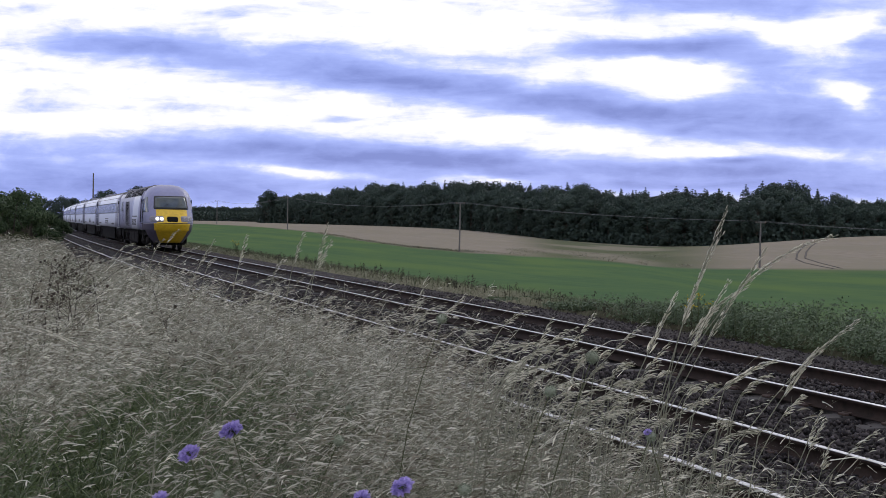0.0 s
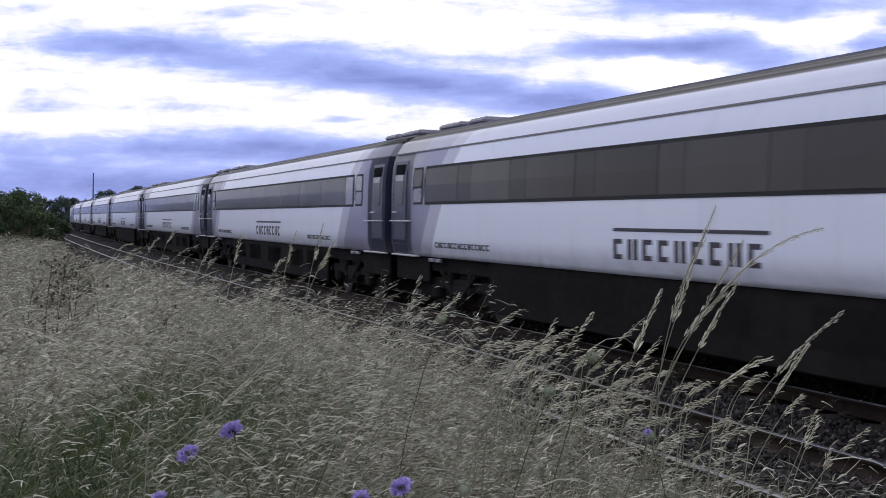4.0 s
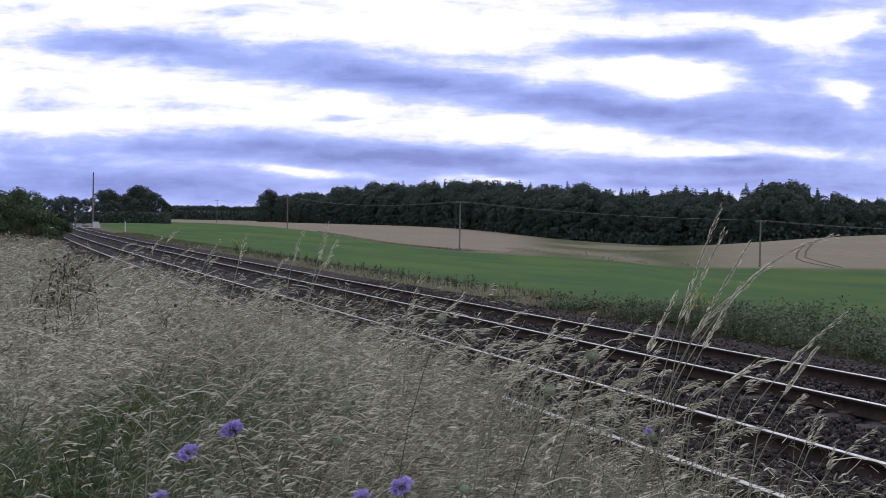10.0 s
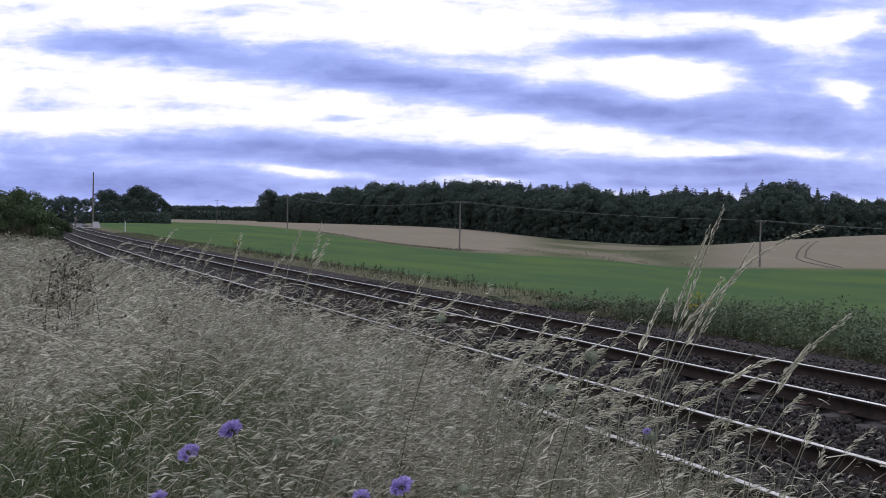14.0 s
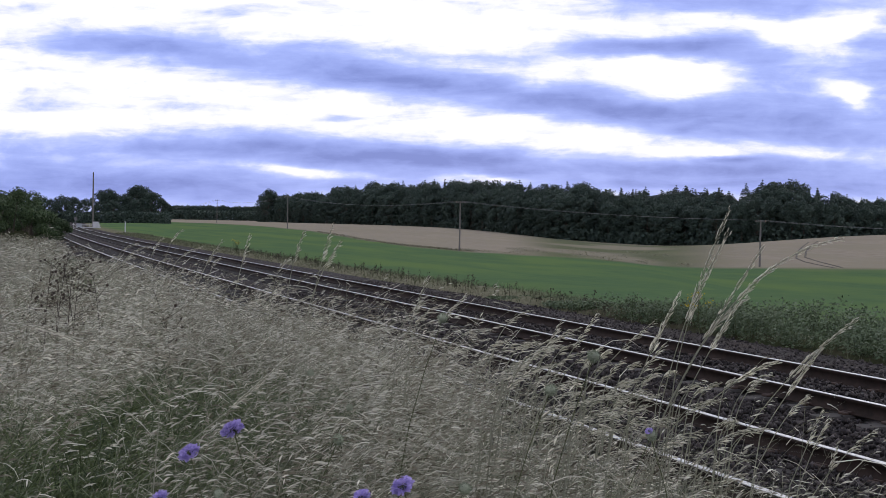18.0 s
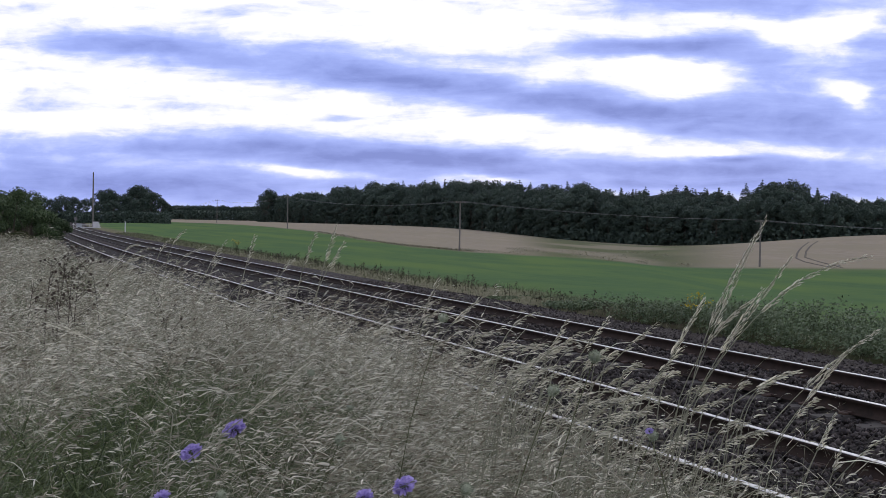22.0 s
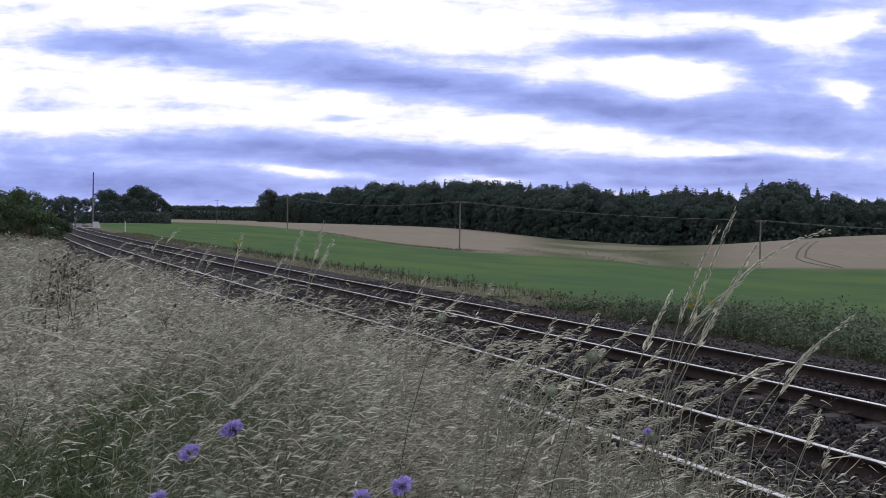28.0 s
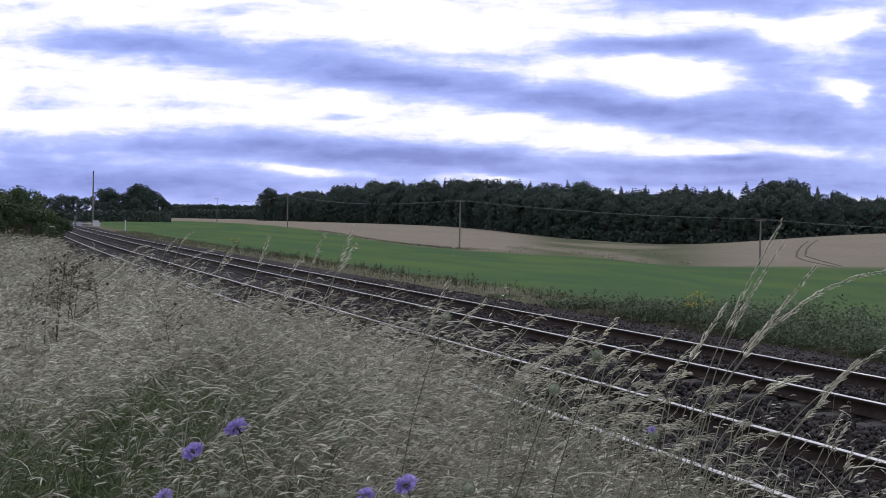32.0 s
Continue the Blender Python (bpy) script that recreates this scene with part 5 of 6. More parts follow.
def build_bank_grass():
    rng = np.random.default_rng(3)
    # depth band, tufts, stems in a tuft, spikelets, spikelet length, stem half width, blades
    bands = [(0.8, 1.5, 26, 11, 9, 0.014, 0.00055, 2600), (1.5, 2.4, 90, 10, 10, 0.0165, 0.0007, 9500), (2.4, 3.8, 160, 10, 11, 0.0195, 0.0009, 10500),
             (3.8, 6.5, 260, 11, 10, 0.024, 0.0012, 11000), (6.5, 12, 320, 12, 8, 0.031, 0.0018, 9000), (12, 26, 280, 12, 5, 0.044, 0.0030, 4600),
             (26, 75, 280, 12, 3, 0.06, 0.0070, 2000)]
    for d0, d1, tufts, per, spk, sl, wid, blades in bands:
        cells = 5 if d1 < 12 else 3
        for c in range(cells):
            lo, hi = -90 + 1760 * c / cells, -90 + 1760 * (c + 1) / cells
            parts_v, parts_f, mats, o = [], [], [], 0
            # tufts: centre, vigour and common lean
            k = tufts // cells
            px = rng.uniform(lo, hi, k * 4)
            dp = np.exp(rng.uniform(math.log(d0), math.log(d1), k * 4))
            xy = np.array([spot(a, b) for a, b in zip(px, dp)])
            u = xy[:, 1] - BEND * np.minimum(xy[:, 0], 0) ** 2
            thin = np.clip((3.4 - u) / 2.0, 0, 1) ** 1.3 * np.interp(px, [650, 900], [1, 0.12])
            keep = (rng.random(k * 4) < np.where(u < 1.3, 1.0, thin)) & (rng.random(k * 4) > hollow_at(xy) * 0.93) & (rng.random(k * 4) < 0.45 + 1.1 * np.array([noise.noise((a * 1.7, b * 1.7, 8)) for a, b in xy]) + 0.25)
            cxy = xy[keep][:k]
            kk = len(cxy)
            vigour = rng.uniform(0.72, 1.08, kk)
            swing = rng.normal(0.30, 0.22, kk)
            pale = rng.random(kk) < (0.66 if d0 < 2 else 0.55 if d0 < 5 else 0.3)
            mid = None
            for kind in ("stem", "blade"):
                if kk < 2:
                    continue
                if kind == "stem":
                    own = np.repeat(np.arange(kk), per)
                    xy = cxy[own] + rng.normal(size=(len(own), 2)) * 0.055 * max(1.0, d0 / 6)
                else:
                    m = blades // cells
                    own = rng.integers(0, kk, m // 2)
                    near = cxy[own] + rng.normal(size=(len(own), 2)) * 0.085 * max(1.0, d0 / 6)
                    q = np.exp(rng.uniform(math.log(d0), math.log(d1), m))
                    loose = np.array([spot(a, b) for a, b in zip(rng.uniform(lo, hi, m), q)])
                    lu = loose[:, 1] - BEND * np.minimum(loose[:, 0], 0) ** 2
                    loose = loose[rng.random(m) < np.clip((2.6 - lu) / 1.3, 0, 1)][:m - m // 2]
                    xy = np.concatenate([near, loose])
                    own = np.concatenate([own, np.full(len(loose), -1)])
                d = np.column_stack([xy, np.zeros(len(xy))]) - np.array((EYE.x, EYE.y, 0))
                dp = d @ np.array(AHEAD)
                px = 784 + FOCAL * (d @ np.array(ASIDE)) / dp
                u = xy[:, 1] - BEND * np.minimum(xy[:, 0], 0) ** 2
                z = land_np(xy[:, 0], xy[:, 1])
                # heights capped by a sight-line outline from the eye, lower still towards the ballast
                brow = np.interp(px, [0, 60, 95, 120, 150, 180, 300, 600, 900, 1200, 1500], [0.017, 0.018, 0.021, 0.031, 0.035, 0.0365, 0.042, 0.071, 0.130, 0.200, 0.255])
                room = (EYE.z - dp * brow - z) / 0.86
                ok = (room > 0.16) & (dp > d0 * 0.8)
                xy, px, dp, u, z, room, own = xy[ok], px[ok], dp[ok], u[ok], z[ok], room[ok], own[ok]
                n = len(xy)
                if n < 3:
                    continue
                base = np.column_stack([xy, z - 0.02])
                wet = hollow_at(xy)
                clump = np.array([noise.noise((a * 1.1, b * 1.1, 5)) for a, b in xy])
                if kind == "stem":
                    tall = vigour[own] * rng.uniform(0.42, 0.92, n) * (1 + 0.22 * clump)
                    tall *= np.array([1 - 0.25 * smooth(q, 1.4, 2.8) for q in u])
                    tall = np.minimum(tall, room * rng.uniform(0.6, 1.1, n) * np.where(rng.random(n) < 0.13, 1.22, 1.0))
                    ln = np.array(ASIDE)[None] * np.minimum(swing[own] + rng.normal(0, 0.2, n) * rng.choice((0.6, 0.8, 1.7), n), 0.2 + 0.14 * dp)[:, None] + rng.normal(size=(n, 3)) * 0.14
                    ln[:, 2] = 0
                    v, f, ridge = ribbons(base, tall, ln, np.full(n, wid), rng.uniform(0.4, 2.0, n), 6, 0.9, (0.06 + 0.34 * rng.random(n) ** 2)[:, None, None])
                    parts_v.append(v); parts_f.append(f + o); mats += [0] * len(f); o += len(v)
                    v, f = seed_heads(ridge, spk, sl, wid, rng)
                    parts_v.append(v); parts_f.append(f + o); mats += np.repeat(np.where(pale[own], 1, 4), 2 * spk).tolist(); o += len(v)
                    if d1 < 27:
                        v, f = curls(ridge, int(n * 9), 0.019 * max(1.0, d0 / 2.6), wid * 1.0, rng)
                        parts_v.append(v); parts_f.append(f + o); mats += [0, 0, 0, 1, 1, 1] * (len(f) // 6) + [0] * (len(f) % 6); o += len(v)
                    if d1 < 7:      # long bent straws lying across the sward
                        v, f = curls(ridge, int(n * 1.5), 0.08 * max(1.0, d0 / 2.6), wid * 1.1, rng)
                        parts_v.append(v); parts_f.append(f + o); mats += [1] * len(f); o += len(v)
                else:
                    tall = 0.10 + 0.52 * rng.random(n) ** 1.2 + np.where(own < 0, 0, 0.08) + 0.14 * wet
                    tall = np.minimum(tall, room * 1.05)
                    ln = np.array(ASIDE)[None] * rng.normal(0.4, 0.55, (n, 1)) + rng.normal(size=(n, 3)) * 0.5
                    ln[:, 2] = 0
                    v, f, ridge = ribbons(base, tall, ln, wid * np.where(wet > 0.4, 3.0, 1.9), rng.uniform(0.2, 2.2, n), 4, 1.2, 0.55)
                    green = (clump * 0.6 + rng.normal(size=n) * 0.3 + wet * 1.5) > -0.12
                    parts_v.append(v); parts_f.append(f + o); mats += np.repeat(np.where(green, 2, np.where(rng.random(n) < 0.3, 0, 3)), 4).tolist(); o += len(v)
                mid = base.mean(0) if mid is None else mid
            if mid is None:
                continue
            v = np.concatenate(parts_v) - mid
            ob = raw("tall_grass", v, np.concatenate(parts_f), DRY)
            ob.data.materials.append(HEAD)
            ob.data.materials.append(BLADE)
            ob.data.materials.append(OLD)
            ob.data.materials.append(DULL)
            ob.data.polygons.foreach_set("material_index", np.array(mats, np.int32))
            ob.location = Vector(mid)
            tagged(ob, "tall dry seeding grass leaning in the wind on the bank", "grass", "grass of the bank", "stuff")
            if d1 <= 12.0:
                SWAYING.append((ob, sway_rows(Vector(mid), 0.32, 0.9 * c + d0)))


def build_hollow():
    """Lush green blades where the dry stems stay away."""
    rng = np.random.default_rng(12)
    n = 4400
    a, b = rng.uniform(-1.2, 2.1, n), rng.uniform(-0.36, 0.30, n)
    xy = np.array(HOLLOW[:2]) + np.outer(a, np.array(AHEAD[:2])) + np.outer(b, np.array(ASIDE[:2]))
    base = np.column_stack([xy, land_np(xy[:, 0], xy[:, 1]) - 0.02])
    tall = rng.uniform(0.3, 0.78, n) * (1 - 0.12 * np.abs(a))
    lean = np.array(ASIDE)[None] * rng.normal(0.3, 0.5, (n, 1)) + rng.normal(size=(n, 3)) * (0.45, 0.45, 0)
    v, f, _ = ribbons(base, tall, lean, rng.uniform(0.0012, 0.0034, n), rng.uniform(0.2, 2.2, n), 5, 1.0, 0.34)
    mid = base.mean(0)
    ob = raw("green_grass", v - mid, f, BLADE)
    ob.location = Vector(mid)
    tagged(ob, "lush dark green grass blades in a hollow of the bank", "grass", "grass of the bank", "stuff")
    SWAYING.append((ob, sway_rows(Vector(mid), 0.2, 0.4)))


def build_rough_grass():
    """The same sward along the rest of the bank, beside and behind the standing place."""
    rng = np.random.default_rng(14)
    n = 26000
    x, y = rng.uniform(-34, 16, n), rng.uniform(-7, 2.2, n)
    d = np.column_stack([x, y, 0 * x]) - np.array((EYE.x, EYE.y, 0))
    a, b = d @ np.array(AHEAD), d @ np.array(ASIDE)
    out = (np.hypot(a, b) > 0.45) & ((a < 0) | (np.abs(b) > 0.47 * a + 0.12))
    x, y = x[out], y[out]
    n = len(x)
    base = np.column_stack([x, y, land_np(x, y) - 0.02])
    clump = np.array([noise.noise((p * 0.9, q * 0.9, 5)) for p, q in zip(x, y)])
    tall = rng.uniform(0.2, 0.55, n) * (1 + 0.5 * clump)
    lean = np.array(ASIDE)[None] * rng.normal(0.3, 0.35, (n, 1)) + rng.normal(size=(n, 3)) * (0.35, 0.35, 0)
    v, f, _ = ribbons(base, tall, lean, rng.uniform(0.002, 0.005, n), rng.uniform(0.2, 2.2, n), 3)
    ob = raw("rough_grass", v, f, DRY)
    ob.data.materials.append(BLADE)
    ob.data.polygons.foreach_set("material_index", np.repeat((clump + rng.normal(size=n) * 0.3 > 0.15).astype(np.int32), 3))
    tagged(ob, "rough dry and green grass along the bank", "grass", "grass of the bank", "stuff")


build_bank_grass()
build_hollow()
build_rough_grass()


# ---------------------------------------------------------------- single stalks, flowers and seed heads on the bank
PETAL = leafy("lilac_petal", (0.33, 0.26, 0.60), (0.60, 0.51, 0.88), 0.25, 0.5)
BUD = leafy("seed_ball", (0.17, 0.20, 0.13), (0.36, 0.39, 0.29), 0.15, 0.7)
STEM = leafy("green_stem", (0.055, 0.07, 0.03), (0.12, 0.13, 0.06), 0.15, 0.7)
NETTLE = leafy("nettle_leaf", (0.070, 0.100, 0.052), (0.125, 0.165, 0.088), 0.2)
TUSSOCK = leafy("verge_tussock", (0.045, 0.062, 0.026), (0.20, 0.20, 0.125), 0.2)
DOCK = leafy("dead_dock", (0.030, 0.026, 0.018), (0.075, 0.070, 0.045), 0.1, 0.8)
RAGWORT = leafy("yellow_blossom", (0.45, 0.34, 0.02), (0.62, 0.50, 0.04), 0.2)
THISTLE = leafy("dry_thistle", (0.022, 0.016, 0.012), (0.06, 0.042, 0.03), 0.1)


def stalk(base, ctrl, tip, depth, head=0.5, sway=1.0, seed=0, spik=44, size=0.0115, loose=0.7):
    rng = np.random.default_rng(900 + seed)
    a, c, b = (place(*q, depth) for q in (base, ctrl, tip))
    foot = Vector((a.x, a.y, land(a.x, a.y))) - ASIDE * max(0.03, 0.5 * (b - a).dot(ASIDE))
    root = thing("grass_stalk", "tall dry grass stalk with drooping straw-coloured seed head", "grass stalk", "tall stalks on the bank", at=foot)
    pts = [foot, foot.lerp(a, 0.5)]
    for i in range(13):
        t = i / 12
        pts.append(a * (1 - t) ** 2 + c * 2 * t * (1 - t) + b * t * t)
    pts = [p - foot for p in pts]
    k = min(1.15, depth / 2.3)
    v, f = strip(pts, 0.0012 * k, 0.0007 * k)
    raw("stem", v, f, DRY, root)
    # spikelets, each pressed along the stem
    P = np.array([p[:] for p in pts[2:]])
    V = []
    for i in range(spik):
        t = 12 * (1 - head + head * (i + 0.5) / spik)
        j = min(int(t), 11)
        p = P[j] * (1 - t + j) + P[j + 1] * (t - j)
        d = P[j + 1] - P[j]
        d /= np.linalg.norm(d)
        s = np.cross(d, np.array(AHEAD)) * (1 if i % 2 else -1) + rng.normal(size=3) * 0.5
        lee = np.array(ASIDE) * rng.uniform(0.0, 1.0) * loose
        d2 = d + s * rng.uniform(0.0, 0.12 + 0.15 * loose) + lee - np.array((0, 0, (0.15 + 0.5 * loose) * rng.random()))
        d2 /= np.linalg.norm(d2)
        w = np.cross(d2, np.array(AHEAD) + rng.normal(size=3) * 0.5)
        w /= np.linalg.norm(w)
        ln = size * k * rng.uniform(0.4, 1.7) * (1.2 - 0.6 * i / spik)
        p = p + s * 0.002 * k
        sag = np.array((0, 0, -ln * 0.25 * loose))
        for q in (w, np.cross(d2, w)):
            V += [p, p + d2 * ln * 0.45 + q * ln * 0.085, p + d2 * ln + sag, p + d2 * ln * 0.45 - q * ln * 0.085]
    raw("seed_head", V, np.arange(len(V)).reshape(-1, 4), STRAW, root)
    SWAYING.append((root, sway_rows(foot, sway, seed)))


STALKS = [((1155, 720), (1190, 560), (1270, 364), 2.3), ((1160, 730), (1230, 580), (1326, 428), 2.3), ((1150, 740), (1275, 440), (1460, 405), 2.3),
          ((1170, 700), (1180, 560), (1260, 405), 2.35), ((1165, 700), (1205, 570), (1282, 518), 2.35), ((1175, 720), (1225, 600), (1290, 495), 2.3),
          ((1215, 735), (1300, 650), (1362, 634), 2.5), ((1285, 790), (1380, 640), (1495, 556), 2.5), ((1330, 770), (1375, 690), (1432, 612), 2.5),
          ((1100, 700), (1130, 620), (1180, 515), 2.4)]
STALKS_LOW = [((1020, 690), (1070, 620), (1140, 562), 2.6), ((920, 690), (945, 620), (978, 562), 2.7), ((960, 690), (1000, 620), (1048, 552), 2.7),
              ((690, 660), (715, 570), (746, 490), 2.9), ((720, 660), (760, 560), (818, 520), 2.9), ((500, 540), (505, 470), (530, 408), 3.6),
              ((540, 540), (550, 470), (573, 395), 3.6), ((535, 540), (550, 480), (588, 424), 3.6), ((230, 850), (390, 720), (490, 622), 1.6),
              ((265, 730), (150, 590), (0, 574), 1.8)]
STALKS_CORNER = [((1390, 860), (1415, 800), (1445, 725), 2.4), ((1430, 880), (1480, 800), (1545, 757), 2.4), ((1400, 870), (1420, 800), (1452, 738), 2.5),
                 ((1440, 880), (1450, 840), (1466, 790), 2.4), ((1330, 830), (1380, 720), (1420, 698), 2.6), ((1060, 760), (1100, 690), (1160, 640), 2.4),
                 ((1000, 760), (1060, 680), (1130, 665), 2.4), ((1080, 740), (1120, 660), (1175, 600), 2.4), ((400, 540), (415, 470), (428, 415), 3.8),
                 ((330, 530), (345, 470), (378, 425), 4.0)]
for _i, (_a, _c, _b, _d) in enumerate(STALKS + STALKS_LOW + STALKS_CORNER):
    stalk(_a, _c, _b, _d, 0.55 if _i < 10 else 0.45, 1.0 if _i < 10 else 0.6, _i, *((110, 0.0085, 0.1) if _i in (18, 19) else (90, 0.0115, 0.06) if _i < 10 else (36, 0.012, 0.55)))
_rng = np.random.default_rng(77)
for _i in range(64):        # more of the same along the edge of the bank
    _x = _rng.uniform(180, 1300)
    _y = np.interp(_x, [180, 600, 1000, 1480], [500, 590, 690, 840]) + _rng.uniform(-10, 60)
    _h = _rng.uniform(60, 125)
    _l = _rng.uniform(25, 85)
    stalk((_x, _y), (_x + _l * 0.15, _y - _h * 0.85), (_x + _l, _y - _h * _rng.uniform(0.8, 1.0)), float(np.interp(_x, [180, 600, 1000, 1480], [5.5, 3.4, 2.7, 2.4])), 0.42, 0.55, 100 + _i, 26, 0.011, 0.55)

for _i in range(50):        # the thick tuft at the brow of the bank
    _x = _rng.uniform(800, 1240)
    _y = np.interp(_x, [800, 1000, 1240], [690, 770, 850]) + _rng.uniform(0, 90)
    _h, _l = _rng.uniform(70, 170), _rng.uniform(50, 150)
    stalk((_x, _y), (_x + _l * 0.2, _y - _h * 0.85), (_x + _l, _y - _h * _rng.uniform(0.75, 1.0)), _rng.uniform(2.1, 2.7), 0.42, 0.45, 200 + _i, 26, 0.011, 0.55)


def flower(px, py, depth, r, seed):
    rng = np.random.default_rng(seed)
    c = place(px, py, depth)
    foot = Vector((c.x, c.y, land(c.x, c.y))) + ASIDE * 0.04
    root = thing("scabious_flower", "lilac scabious flower on a thin green stem in the grass", "flower", "flowers on the bank", at=foot)
    top = c - foot
    pts = [Vector((0, 0, 0)).lerp(top, t) + ASIDE * 0.05 * math.sin(math.pi * t) for t in np.linspace(0, 1, 9)]
    raw("stem", *strip(pts, 0.0010, 0.0008), STEM, root)
    bm = bmesh.new()
    bmesh.ops.create_uvsphere(bm, u_segments=10, v_segments=6, radius=r * 0.5, matrix=Matrix.Translation(top) @ Matrix.Diagonal((1, 1, 0.7, 1)))
    part("flower_head", bm, STEM, root)
    face = (Vector((0, 0, 0.8)) - AHEAD * 0.5 - ASIDE * 0.35).normalized()
    rot = face.to_track_quat("Z", "Y").to_matrix()
    V, F = [], []
    for i in range(190):
        a, e = rng.uniform(0, 6.28), math.asin(rng.uniform(0.02, 1.0))
        d = Vector((math.cos(a) * math.cos(e), math.sin(a) * math.cos(e), math.sin(e) * 0.62))
        w = d.cross(Vector(rng.normal(size=3))).normalized()
        ln = r * rng.uniform(0.75, 1.12)
        p0, p1, p2, p3, p4 = d * ln * 0.35, d * ln * 0.8 + w * r * 0.13, d * ln + w * r * 0.07, d * ln - w * r * 0.07, d * ln * 0.8 - w * r * 0.13
        o = len(V)
        V += [tuple(top + rot @ q) for q in (p0, p1, p2, p3, p4)]
        F += [(o, o + 1, o + 2), (o, o + 2, o + 3), (o, o + 3, o + 4)]
    raw("petals", V, F, PETAL, root)
    SWAYING.append((root, sway_rows(foot, 0.08, seed)))


for _i, (_px, _py, _d, _r) in enumerate(((411, 762, 1.75, 0.019), (334, 803, 1.75, 0.0175), (711, 862, 1.7, 0.018), (638, 882, 1.7, 0.015), (280, 884, 1.7, 0.015),
                                         (1146, 764, 2.1, 0.008))):
    flower(_px, _py, _d, _r, 200 + _i)


def seed_ball(px, py, r_px, depth, seed):
    rng = np.random.default_rng(seed)
    c = place(px, py, depth)
    r = r_px * depth / FOCAL
    foot = Vector((c.x, c.y, land(c.x, c.y))) - ASIDE * 0.03
    root = thing("scabious_seed_head", "round grey-green seed head on a bare stem", "seed head", "seed heads on the bank", at=foot)
    top = c - foot
    pts = [Vector((0, 0, 0)).lerp(top, t) - ASIDE * 0.07 * math.sin(math.pi * t) for t in np.linspace(0, 1, 8)]
    raw("stem", *strip(pts, 0.0010, 0.0008), STEM, root)
    bm = bmesh.new()
    bmesh.ops.create_icosphere(bm, subdivisions=2, radius=r * 0.78, matrix=Matrix.Translation(top))
    ball = part("seed_ball", bm, BUD, root, smooth=True)
    d = rng.normal(size=(230, 3))
    d /= np.linalg.norm(d, axis=1, keepdims=True)
    w = np.cross(d, rng.normal(size=(230, 3)))
    w /= np.linalg.norm(w, axis=1, keepdims=True)
    t = np.array(top)
    V = np.stack([t + d * r * 0.7 - w * r * 0.10, t + d * r * 0.7 + w * r * 0.10, t + d * r * rng.uniform(0.92, 1.15, (230, 1))], 1).reshape(-1, 3)
    raw("bristles", V, np.arange(len(V)).reshape(-1, 3), BUD, ball)
    SWAYING.append((root, sway_rows(foot, 0.08, seed)))


for _i, (_px, _py, _r, _d) in enumerate(((781, 563, 10.5, 2.4), (1048, 631, 13, 2.0), (973, 691, 12, 2.0), (597, 778, 12, 1.9), (1151, 771, 11, 2.1), (821, 865, 13, 1.8),
                                         (617, 721, 7, 2.6), (548, 660, 7, 2.8), (386, 875, 11, 1.7))):
    seed_ball(_px, _py, _r, _d, 300 + _i)


def thistle(px, py, depth, seed, n=11):
    """Dark dead weed with small burrs."""
    rng = np.random.default_rng(seed)
    c = place(px, py, depth)
    foot = Vector((c.x, c.y, land(c.x, c.y)))
    root = thing("dead_weed", "dark brown dead weed with burrs among the grass", "weed", "dead weeds on the bank", at=foot)
    top = c - foot
    bow = ASIDE * rng.uniform(-0.06, 0.10)
    along_stem = lambda t: top * t + bow * math.sin(math.pi * t)
    raw("stem", *strip([along_stem(i / 6) for i in range(7)], 0.0028, 0.0012), THISTLE, root)
    for i in range(n):
        p = along_stem(rng.uniform(0.5, 1.0))
        e = p + ASIDE * rng.uniform(-0.10, 0.12) + Vector((0, 0, rng.uniform(0.01, 0.09)))
        part("twig", tube(bmesh.new(), p, e, 0.0014, 0.0007, 4), THISTLE, root)
        burr = bmesh.new()
        bmesh.ops.create_icosphere(burr, subdivisions=1, radius=rng.uniform(0.004, 0.008), matrix=Matrix.Translation(e))
        part("burr", burr, THISTLE, root)


for _i, (_px, _py) in enumerate(((92, 462), (112, 470), (128, 480), (144, 462), (105, 490), (270, 510), (122, 446), (60, 500), (165, 488))):
    thistle(_px, _py, 5.2, 400 + _i)


